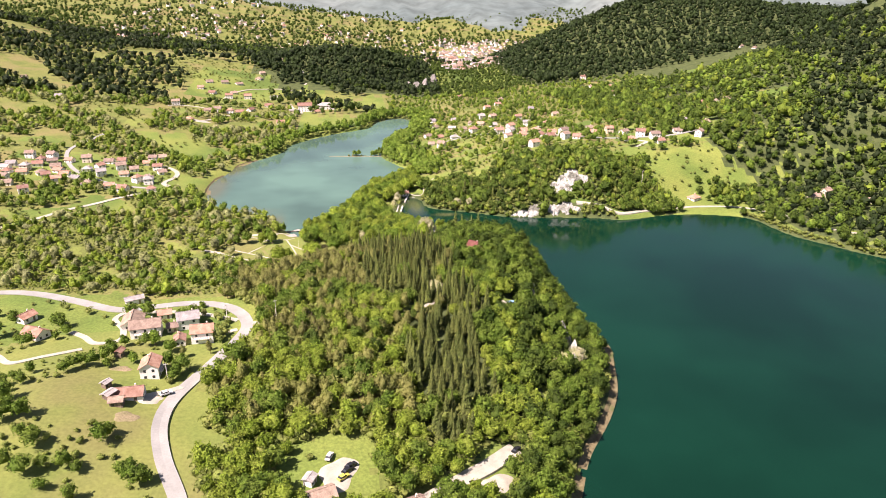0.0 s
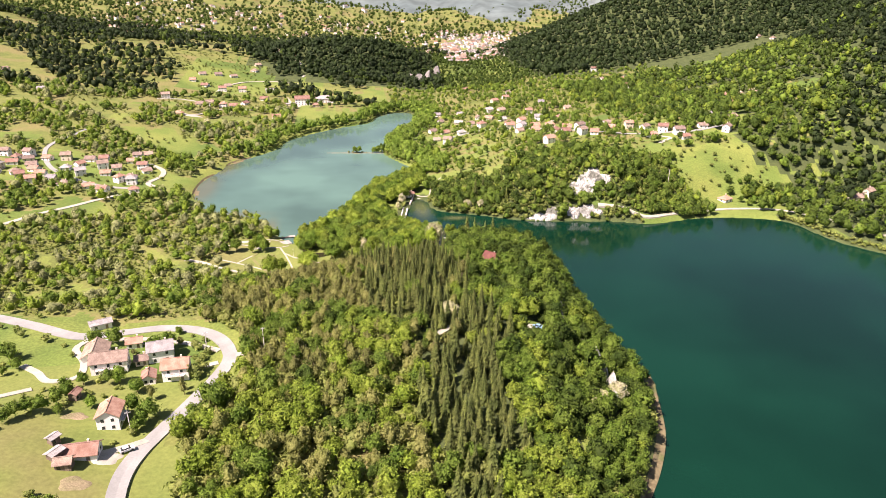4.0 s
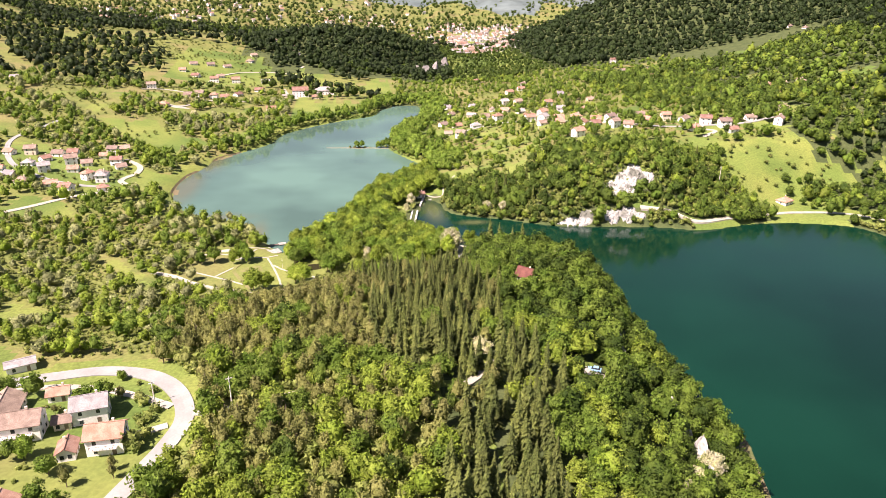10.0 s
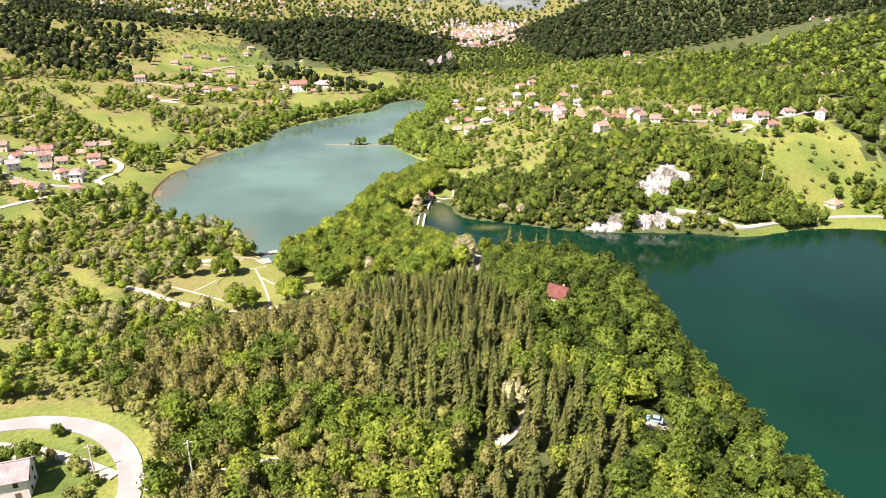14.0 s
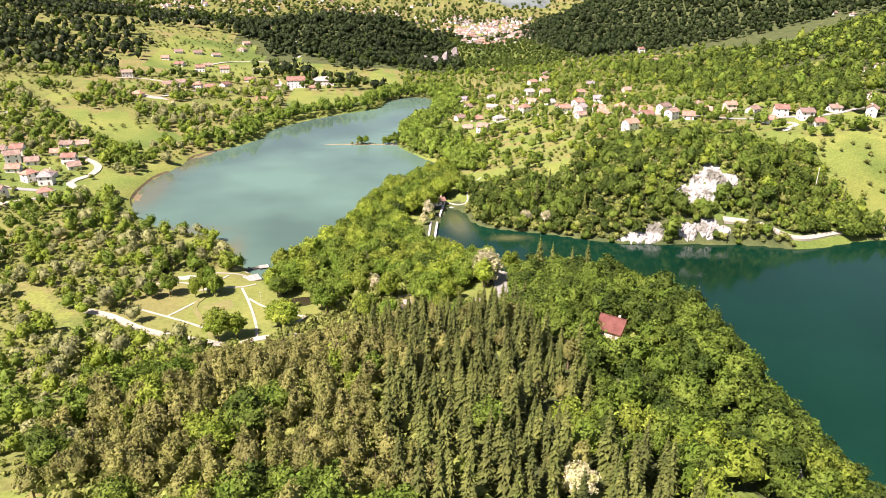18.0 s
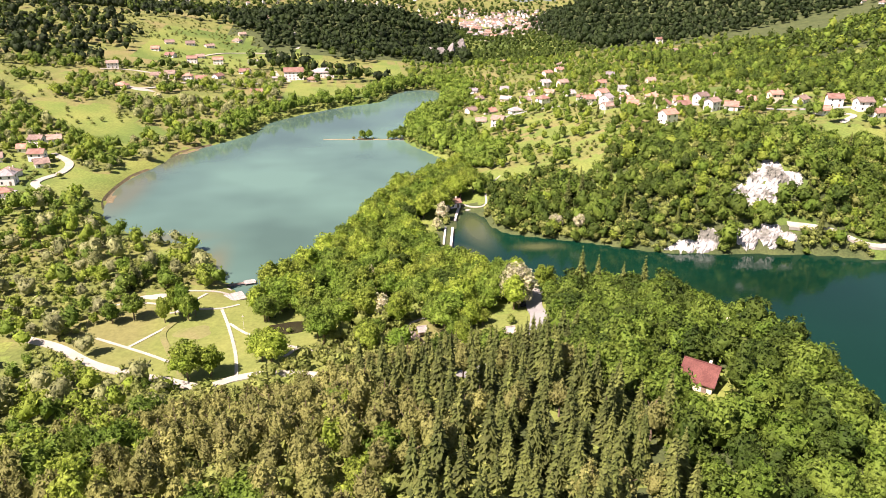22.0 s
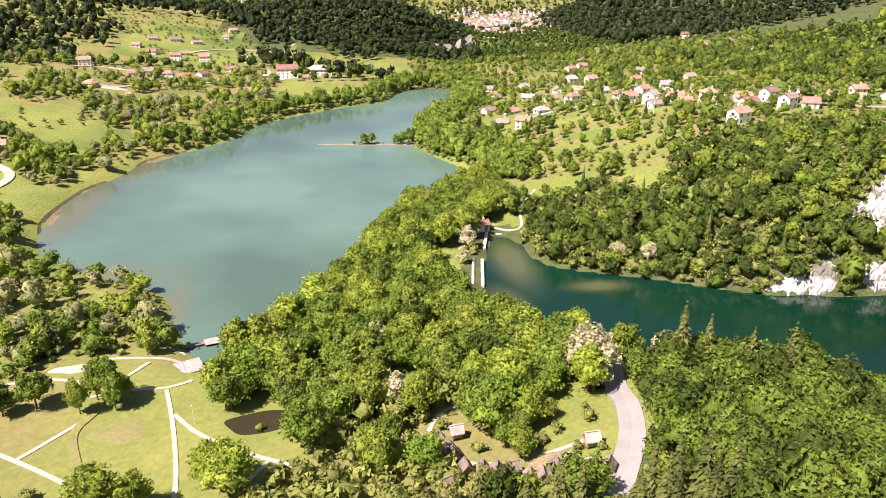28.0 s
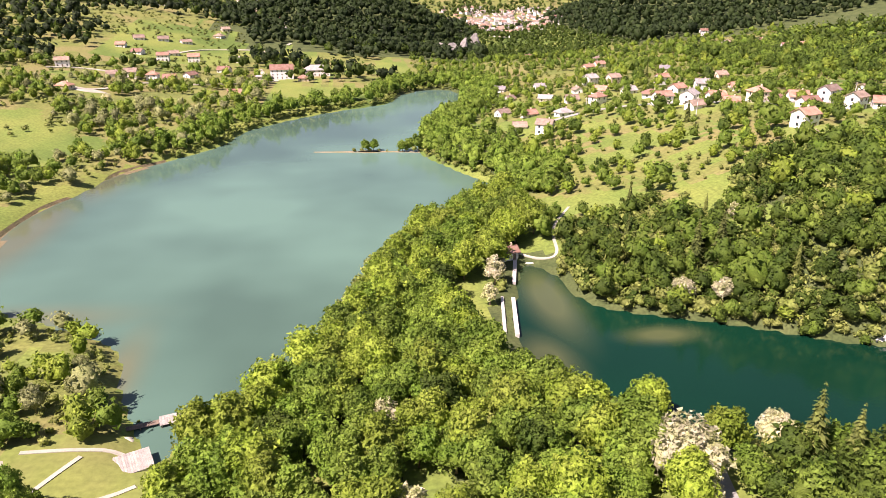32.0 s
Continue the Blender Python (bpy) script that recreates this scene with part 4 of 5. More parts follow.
def house_mass(name, spots, r, label):
    """Many far-off gabled houses in one mesh: walls and roofs."""
    xy = np.array(spots)
    zz = ground_z(xy[:, 0], xy[:, 1])
    v, f, kinds = [], [], []
    for (x, y), z in zip(spots, zz):
        w, d, h, up, a = r.uniform(3.0, 5.0), r.uniform(2.6, 3.5), r.uniform(3.0, 5.6), r.uniform(1.6, 2.6), r.uniform(0, 3.14)
        c, s = math.cos(a), math.sin(a)
        o = len(v)
        for px, py, pz in ((-w, -d, -3), (w, -d, -3), (w, d, -3), (-w, d, -3), (-w, -d, h), (w, -d, h), (w, d, h), (-w, d, h), (-w, 0, h + up), (w, 0, h + up),
                           (-w - 0.5, -d - 0.6, h - 0.2), (w + 0.5, -d - 0.6, h - 0.2), (w + 0.5, 0, h + up + 0.15), (-w - 0.5, 0, h + up + 0.15), (w + 0.5, d + 0.6, h - 0.2), (-w - 0.5, d + 0.6, h - 0.2)):
            v.append((x + px * c - py * s, y + px * s + py * c, z + pz))
        for q_ in ((0, 1, 5, 4), (2, 3, 7, 6), (1, 2, 6, 9, 5), (3, 0, 4, 8, 7)):
            f.append([o + k_ for k_ in q_])
        kinds += [r.choice((0, 0, 1))] * 4
        f += [[o + k_ for k_ in (10, 11, 12, 13)], [o + k_ for k_ in (13, 12, 14, 15)]]
        kinds += [r.choice((2, 3, 3, 3, 4, 4))] * 2
    me = bpy.data.meshes.new(name)
    me.from_pydata(v, [], f)
    for m in (M_WHITE, M_CREAM, M_TILE, M_TILE_B, M_TILE_G):
        me.materials.append(m)
    me.polygons.foreach_set("material_index", kinds)
    tagged(new(name, me), label, "houses", kind="stuff")


far_pick = random.Random(12)
house_mass("town_houses", [town_place(far_pick) for _ in range(620)], far_pick, "dense far-off town of pale houses with reddish roofs")
house_mass("far_houses", [(far_pick.uniform(-560, 260), far_pick.uniform(1480, 2030)) for _ in range(300)], far_pick, "white houses scattered over the far green slopes")
for k in range(110):
    while True:
        hx, hy = town_place(pick)
        if hy < 1750:
            break
    house(hx, hy, pick.uniform(-40, 40), pick.uniform(9, 14), pick.uniform(8, 10), pick.choice((2, 3, 3)), pick.choice(("red", "brown", "grey")), pick.choice(("white", "white", "cream")), False, -1,
          name="town_house", label="small far-off town house with a reddish roof", group="houses of the far town")
for k in range(60):
    hx, hy = pick.uniform(-520, 280), pick.uniform(1500, 2250)
    house(hx, hy, pick.uniform(-40, 40), pick.uniform(9, 13), pick.uniform(8, 10), 2, pick.choice(("red", "brown", "grey")), "white", False, -1, name="far_house", label="far-off white house on a green slope",
          group="houses on the far slopes")


# ---- the water mills ----
M_SHINGLE = varied("weathered_shingles", (0.13, 0.105, 0.09), (0.21, 0.175, 0.15), scale=0.8, fine=6.0, objects=0.3)


def mill(x, y, turn, w, d, pale=False):
    """A small log mill on posts with a steep shingle roof."""
    z = zat(x, y)
    e = thing("mill_hut", x, y, z, turn, "small wooden water mill hut with a " + ("pale" if pale else "grey-brown") + " shingle roof", "mill", "row of water mills")
    KEEP_CLEAR.append((x, y, max(w, d) * 0.75))
    w, d = w * 0.60, d * 0.60
    fl, wl, rs = 0.6, 1.5, d * 0.55
    bm = bmesh.new()
    o = [(-d / 2, fl), (d / 2, fl), (d / 2, fl + wl), (0, fl + wl + rs), (-d / 2, fl + wl)]
    prism(bm, o, -w / 2, w / 2)
    bmesh.ops.rotate(bm, verts=bm.verts[:], matrix=Matrix.Rotation(radians(-90), 3, "Z"))
    part("wall", bm, M_WOOD, e)
    part("roof", roof_mesh(w, d, fl + wl, rs, 0.4, False), M_PALEWOOD if pale else M_SHINGLE, e)
    for sx in (-1, 1):
        for sy in (-1, 1):
            bm = bmesh.new()
            px, py = sx * (w / 2 - 0.2), sy * (d / 2 - 0.2)
            box(bm, px - 0.12, px + 0.12, py - 0.12, py + 0.12, -1.2, fl)
            part("post", bm, M_WOOD, e)
    q = part("door", unit_box_mesh("door", 0.8, 0.1, 1.7, M_DARK), None, e)
    q.location = (w / 2, 0, fl + 0.05)
    q.rotation_euler = (0, 0, radians(90))


for mx, my, turn, w, d, pale in ((15.5, 421, 110, 5.2, 3.6, False), (14, 425, 110, 3.6, 3.2, False), (17.5, 427, 10, 3.6, 3.0, True), (8.5, 421, 20, 3.2, 2.8, False), (17.5, 414.5, 100, 3.2, 2.8, False),
                                 (20.3, 413, 80, 3.2, 2.8, False), (22.7, 412, 80, 3.4, 2.8, False), (25.6, 412, 10, 3.4, 2.8, False), (27.8, 408, 85, 3.4, 2.6, False), (30.0, 408, 85, 3.4, 2.6, False),
                                 (31.9, 407.6, 85, 3.2, 2.4, False), (33.2, 410, 85, 3.2, 2.6, False), (35.8, 409.5, 85, 4.2, 3.8, True), (38.7, 408, 10, 3.6, 3.2, True), (41.3, 406.6, 60, 3.4, 3.0, False),
                                 (41.8, 416.5, 5, 4.0, 3.2, True), (13.2, 410, 30, 2.8, 2.4, False)):
    mill(mx - 0.3, my - 4.5, turn, w, d, pale)


# ---- lakeside works ----
jetty = thing("jetty", -47.5, 475.2, 0, 17, "narrow wooden jetty with a square landing stage on the lake", "jetty")
for k in range(14):
    bm = bmesh.new()
    box(bm, k * 0.62 - 3.6, k * 0.62 - 3.02, -0.75, 0.75, 0.55, 0.66)
    part("plank", bm, M_WOOD, jetty)
for k in range(8):
    bm = bmesh.new()
    box(bm, 5.1 + k * 0.52, 5.58 + k * 0.52, -1.7, 1.7, 0.58, 0.70)
    part("plank", bm, M_PALEWOOD, jetty, "pale board of the landing stage")
for px, py in ((-2, 0.6), (-2, -0.6), (1.5, 0.6), (1.5, -0.6), (5.4, 1.5), (5.4, -1.5), (8.9, 1.5), (8.9, -1.5)):
    bm = bmesh.new()
    box(bm, px - 0.1, px + 0.1, py - 0.1, py + 0.1, -1.4, 0.62)
    part("post", bm, M_WOOD, jetty)
deck = thing("lake_deck", -44.3, 462.3, 0, 24, "square grey boarded deck at the lake's edge", "deck")
zd = zat(-44.3, 462.3) + 0.35
for k in range(16):
    bm = bmesh.new()
    box(bm, -4.0 + k * 0.5, -3.53 + k * 0.5, -3.2, 3.2, zd, zd + 0.12)
    part("board", bm, M_PALEWOOD, deck)
bm = bmesh.new()
box(bm, -3.9, 3.9, -3.1, 3.1, -0.5, zd - 0.01)
part("footing", bm, M_CONC, deck)


def wall_run(name, a, b, width, z0, z1, material, label, category):
    a, b = Vector(a), Vector(b)
    d = b - a
    e = thing(name, a.x, a.y, 0, math.degrees(math.atan2(d.y, d.x)), label, category)
    for k in range(int(d.length / 2) + 1):
        KEEP_CLEAR.append((a.x + d.x * 2 * k / d.length, a.y + d.y * 2 * k / d.length, 4.5))
    n = max(1, int(d.length / 3.0))
    for k in range(n):
        bm = bmesh.new()
        r = box(bm, k * d.length / n + 0.02, (k + 1) * d.length / n - 0.02, -width / 2, width / 2, z0, z1)
        bmesh.ops.bevel(bm, geom=bm.edges[:], offset=0.05, segments=1, affect="EDGES")
        part("block", bm, material, e)
    return e


wall_run("dam_wall", (36.5, 497), (40, 517), 1.0, 1.0, 4.2, M_CONC, "pale concrete crest of the old dam", "dam")
wall_run("dam_wall", (33.6, 498), (37.0, 517.5), 0.8, 1.0, 4.4, M_CONC, "pale concrete parapet beside the dam crest", "dam")
wall_run("dam_wall", (42.5, 527), (47.8, 548), 1.1, 1.0, 4.3, M_CONC, "pale concrete sluice wall by the hut", "dam")
wall_run("weir", (46.6, 542), (57, 541), 0.9, 1.5, 3.5, M_CONC, "low concrete weir across the outflow", "weir")
wall_run("footbridge", (47.6, 547), (58.5, 546), 1.0, 4.0, 4.25, M_PALEWOOD, "narrow pale footbridge over the outflow", "bridge")
pond = []
for k in range(30):
    a = 6.2832 * k / 30
    pond.append((-23 + 7.5 * math.cos(a) * (1 + 0.12 * math.sin(3 * a)), 436 + 4.0 * math.sin(a) * (1 + 0.15 * math.sin(2 * a))))
zp = max(zat(px, py) for px, py in pond[::3]) + 0.06
me = link_mesh("pond", [(px, py, zp) for px, py in pond] + [(px, py, zp - 1.5) for px, py in pond], [tuple(range(30))] + [(i, 30 + i, 30 + (i + 1) % 30, (i + 1) % 30) for i in range(30)], mat("pond_water", (0.03, 0.028, 0.015), 0.1, 0.5))
tagged(new("water_pond", me), "small dark still pond under the park trees", "water", kind="structure")
KEEP_CLEAR.append((-23, 436, 6))


# ---- rocks ----
def rock(x, y, z, sx, sy, sz, label="pale weathered limestone outcrop in the green slope", name="limestone_outcrop"):
    bm = bmesh.new()
    bmesh.ops.create_icosphere(bm, subdivisions=4, radius=1)
    off = Vector((x * 0.37, y * 0.53, z))
    cut = random.Random(int(x * 31 + y * 17))
    planes = []
    for _ in range(26):
        n = Vector((cut.uniform(-1, 1), cut.uniform(-1, 1), cut.uniform(-0.5, 0.8))).normalized()
        planes.append((n, cut.uniform(0.55, 0.92)))
    for v in bm.verts:
        v.co *= 1.15 + 0.30 * noise.fractal(v.co * 1.4 + off, 0.7, 2.1, 4)
        for n, d in planes:
            over = v.co.dot(n) - d
            if over > 0:
                v.co -= n * over * 0.92
        v.co *= 1 + 0.07 * noise.fractal(v.co * 6 + off, 0.6, 2.1, 4)
        v.co.x, v.co.y, v.co.z = v.co.x * sx * 1.2, v.co.y * sy * 1.2, v.co.z * sz * 1.15
    me = bpy.data.meshes.new(name)
    bm.to_mesh(me)
    bm.free()
    me.materials.append(M_CRAG if name == "gorge_crag" else M_ROCK)
    ob = tagged(new(name, me), label, "rock")
    ob.location = (x, y, z)
    KEEP_CLEAR.append((x, y - sy * 0.6, max(sx, sy) * 0.8))


def cliff(name, blobs, label, depth, step=0.6):
    """A jagged face of bare rock breaking out of the slope, over (x, y, reach east, reach north) patches."""
    x0, x1 = min(b[0] - b[2] for b in blobs) - 2, max(b[0] + b[2] for b in blobs) + 2
    y0, y1 = min(b[1] - b[3] for b in blobs) - 2, max(b[1] + b[3] for b in blobs) + 2
    nu, nv = int((x1 - x0) / step) + 1, int((y1 - y0) / (step * 0.6)) + 1
    r = np.random.default_rng(3)
    X, Y = np.meshgrid(np.linspace(x0, x1, nu), np.linspace(y0, y1, nv))
    X, Y = X + r.uniform(-0.3, 0.3, X.shape) * step, Y + r.uniform(-0.18, 0.18, X.shape) * step
    Z = ground_z(X, Y)
    mask = np.full(X.shape, -9.0)
    for bx, by, rx_, ry_ in blobs:
        mask = np.maximum(mask, 1 - ((X - bx) / rx_) ** 2 - ((Y - by) / ry_) ** 2)
    v = []
    for x, y, z, m in zip(X.ravel(), Y.ravel(), Z.ravel(), mask.ravel()):
        p = Vector((x, y * 0.8, z * 0.45))
        edge = m + 0.5 * noise.fractal(p * 0.35, 0.8, 2.2, 4)
        rib = 1 - abs(noise.noise(Vector((x * 0.55, y * 0.2, z * 0.12)))) * 2
        d = depth * (min(1.0, max(edge, 0) * 2.0) * (0.15 + 0.75 * rib) + 0.55 * noise.fractal(p * 1.1, 0.6, 2.1, 4)) - 0.6 * (edge < 0.05)
        v.append((edge, (x + 0.2 * noise.noise(p * 1.7), y - 0.8 * d, z + 0.45 * d)))
    faces = []
    for k in range(nv - 1):
        for i in range(nu - 1):
            q_ = (k * nu + i, k * nu + i + 1, (k + 1) * nu + i + 1, (k + 1) * nu + i)
            if sum(v[c][0] > -0.12 for c in q_) >= 3:
                faces += [(q_[0], q_[1], q_[2]), (q_[0], q_[2], q_[3])]
    tagged(new(name, link_mesh(name, [c for _, c in v], faces, M_ROCK)), label, "rock")
    for bx, by, rx_, ry_ in blobs:
        for w in (-0.6, 0, 0.6):
            KEEP_CLEAR.append((bx + w * rx_, by - 0.3 * ry_, min(rx_, ry_) * 0.85))


cliff("limestone_outcrop", [(158, 493.5, 6.5, 4.5), (167, 497, 7, 7), (174, 502, 5, 6), (181, 498.5, 5, 3.5)], "bare jagged pale limestone outcrop in the green slope", 1.3)
cliff("shore_cliff", [(154, 480.6, 5.0, 3.0), (164, 480.8, 5.8, 3.6), (171, 478.8, 3.6, 2.2)], "pale jagged limestone cliff at the lake's edge", 1.2)
cliff("shore_cliff", [(127, 482.2, 7, 2.0), (138, 482.4, 5, 3.2)], "low pale limestone cliff at the lake's edge", 0.9)
for rx, ry, sx, sy, sz in ((94, 249, 1.8, 3.5, 5), (98, 262, 1.6, 4, 5.5), (99, 273, 1.4, 5, 4.5), (100, 284, 1.2, 4, 4), (90, 305, 1.2, 4, 4), (92, 312, 1.1, 3.5, 3.5)):
    rock(rx, ry, zat(rx, ry) + 1.6, sx, sy, sz, "pale rock face beside the shore in the wood", "rock_face")
for rx, ry, sx, sy, sz in ((118, 1172, 8, 5, 13), (132, 1180, 8, 5, 15), (104, 1172, 7, 5, 9), (152, 1215, 7, 6, 13), (75, 1168, 8, 5, 5), (58, 1166, 7, 5, 4)):
    rock(rx, ry, zat(rx, ry) + 2.0, sx, sy, sz, "grey limestone crag at the mouth of the gorge", "gorge_crag")


# ---- poles, cars ----
def pole(x, y, h, name="utility_pole", label="pale slender utility pole with a crossarm", z=None):
    e = thing(name, x, y, zat(x, y), 20, label, "pole")
    bm = bmesh.new()
    slim = 0.3 if h < 6 else 1.0
    bmesh.ops.create_cone(bm, cap_ends=True, segments=8, radius1=0.22 * slim, radius2=0.12 * slim, depth=h + 1, matrix=Matrix.Translation((0, 0, h / 2 - 0.5)))
    part("shaft", bm, M_CONC, e)
    bm = bmesh.new()
    box(bm, -0.9 * slim, 0.9 * slim, -0.08, 0.08, h - 0.7, h - 0.5)
    part("crossarm", bm, M_CONC, e)


for px, py, h in ((-35.5, 276.5, 9.5), (-58, 283, 8), (-72, 232, 8), (-52, 420, 5), (-37, 437, 5), (-61, 452, 5), (235, 508, 13), (150, 640, 9), (120, 700, 9), (205, 615, 9)):
    pole(px, py, h)


def car(x, y, turn, paint, label):
    e = thing("car", x, y, zat(x, y) + 0.42, turn, label, "car")
    bm = bmesh.new()
    prism(bm, [(-2.1, 0.3), (2.1, 0.3), (2.15, 0.75), (1.2, 0.9), (-2.0, 0.95), (-2.15, 0.7)], -0.85, 0.85)
    part("body", bm, paint, e)
    bm = bmesh.new()
    prism(bm, [(-1.7, 0.93), (1.1, 0.9), (0.5, 1.42), (-1.2, 1.45)], -0.76, 0.76)
    part("cabin", bm, M_DARK, e)
    bm = bmesh.new()
    box(bm, -1.2, 0.5, -0.72, 0.72, 1.43, 1.49)
    part("car_roof", bm, paint, e)
    for sx in (-1.35, 1.35):
        for sy in (-0.8, 0.8):
            bm = bmesh.new()
            bmesh.ops.create_cone(bm, cap_ends=True, segments=12, radius1=0.32, radius2=0.32, depth=0.22, matrix=Matrix.Translation((sx, sy, 0.32)) @ Matrix.Rotation(radians(90), 4, "X"))
            part("wheel", bm, M_TYRE, e)


M_TYRE = mat("tyre_rubber", (0.02, 0.02, 0.02), 0.8)
PAINTS = dict(black=mat("black_paint", (0.015, 0.016, 0.018), 0.25, 0.5), white=mat("white_paint", (0.75, 0.75, 0.74), 0.3, 0.5), yellow=mat("yellow_paint", (0.55, 0.45, 0.08), 0.3, 0.5),
              blue=mat("pale_blue_paint", (0.20, 0.38, 0.55), 0.3, 0.5), silver=mat("silver_paint", (0.45, 0.46, 0.47), 0.3, 0.5))
for cx, cy, turn, paint in ((-5, 181, 40, "black"), (-4, 183, 40, "black"), (-6.5, 178, 40, "yellow"), (-11, 187, 70, "silver"), (9, 181, 60, "blue"), (55, 194, 40, "black"), (50, 187, 60, "black"), (36, 176, 100, "black"),
                            (33, 174, 100, "yellow"), (50.5, 434, 95, "black"), (50.2, 440, 95, "black"), (75.5, 291.5, 150, "blue"), (-70.5, 222.5, 30, "white")):
    car(cx, cy, turn, PAINTS[paint], f"{paint} car parked on pale gravel")


# ---- woods and trees ----
TRUNKS = {k: trunk_mesh("trunk", h, r, n) for k, h, r, n in (("broad", 9, 0.28, 4), ("spruce", 12, 0.22, 0), ("pine", 10, 0.22, 3), ("bush", 3, 0.08, 3))}
CROWNS = {}
for k in ("broad", "bright", "spruce", "pine", "willow", "bush", "oak"):
    CROWNS[k] = [big_mesh("crown", v, t, LEAF[k], k != "spruce") for (v, t), h in FORMS[k, 2]]
for k in ("broad", "bright", "oak", "willow"):
    CROWNS[k] = [big_mesh("crown", *close_crown(), LEAF[k], True) for _ in range(4)]
CROWNS["blossom"] = [big_mesh("crown", v, t, M_BLOSSOM, True) for v, t in (close_crown(), close_crown())]
TREE_WORDS = dict(broad=("broadleaf_tree", "lush green broadleaf tree with a rounded crown"), bright=("broadleaf_tree", "bright yellow-green young broadleaf tree"), spruce=("spruce_tree", "tall dark green spruce with drooping tiers"),
                  pine=("pine_tree", "olive-brown pine with a ragged crown"), willow=("willow_tree", "silvery grey-green willow with a loose crown"), bush=("bush", "low rounded green bush"),
                  oak=("broadleaf_tree", "dense deep green broadleaf tree"),
                  blossom=("blossoming_tree", "tree covered in creamy white blossom"))


def tree(kind, x, y, size=1.0, group="", tall=1.0, z=None):
    name, label = TREE_WORDS[kind]
    e = new(name)
    tagged(e, label, "bush" if kind == "bush" else "tree", group)
    z = max(zat(x, y), 0.1) if z is None else z
    s = size * random.uniform(0.85, 1.15)
    e.matrix_world = Matrix.LocRotScale((x, y, z - 0.1), Euler((0, 0, random.uniform(0, 6.28))), (s, s, s * tall))
    for nm, me in (("trunk", TRUNKS.get(kind, TRUNKS["broad"])), ("crown", random.choice(CROWNS[kind]))):
        o = new(nm, me)
        o.parent = e
    return e


def tree_things(kind, xy, group, size=1.0):
    zz = ground_z(xy[:, 0], xy[:, 1])
    for (x, y), z in zip(xy, zz):
        tree(kind, x, y, size, group, z=z)


PEN = free(scatter(-66, 132, 165, 446, 4.7))
PEN = PEN[~((PEN[:, 0] < -66 + (PEN[:, 1] - 190) * 0.1 + np.maximum(0, 240 - PEN[:, 1]) * 0.25) & (PEN[:, 1] < 250)) & ~((PEN[:, 0] < -47) & (PEN[:, 1] > 250) & (PEN[:, 1] < 305)) & ~((PEN[:, 0] < 47 + (PEN[:, 1] - 405) * 0.3) & (PEN[:, 1] > 396)) & ~((PEN[:, 0] < 0) & (PEN[:, 1] > 385))]
px_, py_ = PEN[:, 0], PEN[:, 1]
w1, w2 = patchy(PEN, 0.05), patchy(PEN, 0.06, 2)
is_spruce = (px_ > 4 + w1 * 9) & (px_ < 48 + w2 * 9) & (py_ > 285 + w2 * 14) & (py_ < 388)
is_spruce |= (px_ > 22 + w1 * 8) & (px_ < 62 + w2 * 8 + (py_ - 285) * 0.2) & (py_ > 190) & (py_ <= 300)
mixed = rng.uniform(0, 1, len(PEN))
is_pine = ~is_spruce & (px_ <= 14 + w1 * 8) & (py_ > 296 + w2 * 10)
is_pine |= is_spruce & (mixed < 0.12) | ~is_spruce & (px_ < 22) & (py_ > 200) & (mixed < 0.38)
is_spruce &= ~is_pine
is_pine &= ~((patchy(PEN, 0.075, 9) > 0.36) | (mixed > 0.86))
rest_ = PEN[~is_spruce & ~is_pine]


def nearest(xy, n, x, y):
    o = np.argsort((xy[:, 0] - x) ** 2 + (xy[:, 1] - y) ** 2)
    return xy[o[:n]], xy[o[n:]]


a, b = nearest(PEN[is_spruce], 290, 25, 370)
tree_things("spruce", a, "spruces of the hill wood")
plant_mass("spruce_wood", "spruce", 2, b, "dense dark green spruce wood on the hill")
a, b = nearest(PEN[is_pine], 290, -15, 370)
tree_things("pine", a, "pines of the hill wood")
plant_mass("pine_wood", "pine", 2, b, "olive-brown pine wood on the slope")
TIP = free(scatter(-32, 62, 434, 625, 6.4), 8.0, open_too=False)
TIP = TIP[~((TIP[:, 0] < -8) & (TIP[:, 1] < 438))]
TIP = TIP[~((TIP[:, 0] > 26) & (TIP[:, 1] > 486) & (TIP[:, 1] < 528))]
lawn = ((TIP[:, 0] - 8) / 9) ** 2 + ((TIP[:, 1] - 440) / 6) ** 2 < 1
TIP = TIP[~lawn]
a, b = nearest(TIP, 285, 15, 430)
for k, p in split_mix(a, dict(broad=0.62, bright=0.33, oak=0.05)).items():
    tree_things(k, p, "trees between the two lakes", 1.08)
plant_mass("broad_wood", "broad", 2, b, "lush green broadleaf trees between the two lakes")
light = patchy(rest_, 0.09, 6) + rng.uniform(-0.35, 0.35, len(rest_)) > 0.08 - 0.4 * ((rest_[:, 0] < 24) & (rest_[:, 1] < 270)) + 0.65 * ((rest_[:, 0] > 70) | (rest_[:, 0] > 48) & (rest_[:, 1] > 290))
# The hill's shaded north-east side is imitated with darker leaves on some trees.
north = (rest_[:, 1] > 322) & (rest_[:, 0] > 48)
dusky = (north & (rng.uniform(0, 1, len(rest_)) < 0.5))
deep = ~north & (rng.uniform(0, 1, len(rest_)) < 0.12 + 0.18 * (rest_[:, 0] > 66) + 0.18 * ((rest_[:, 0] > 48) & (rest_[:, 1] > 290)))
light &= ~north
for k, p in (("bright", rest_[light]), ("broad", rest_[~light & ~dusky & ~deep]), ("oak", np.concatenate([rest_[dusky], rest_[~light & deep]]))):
    plant_mass(k + "_wood", k, 2, p, "leafy green broadleaf wood on the lakeside hill", size=0.79)
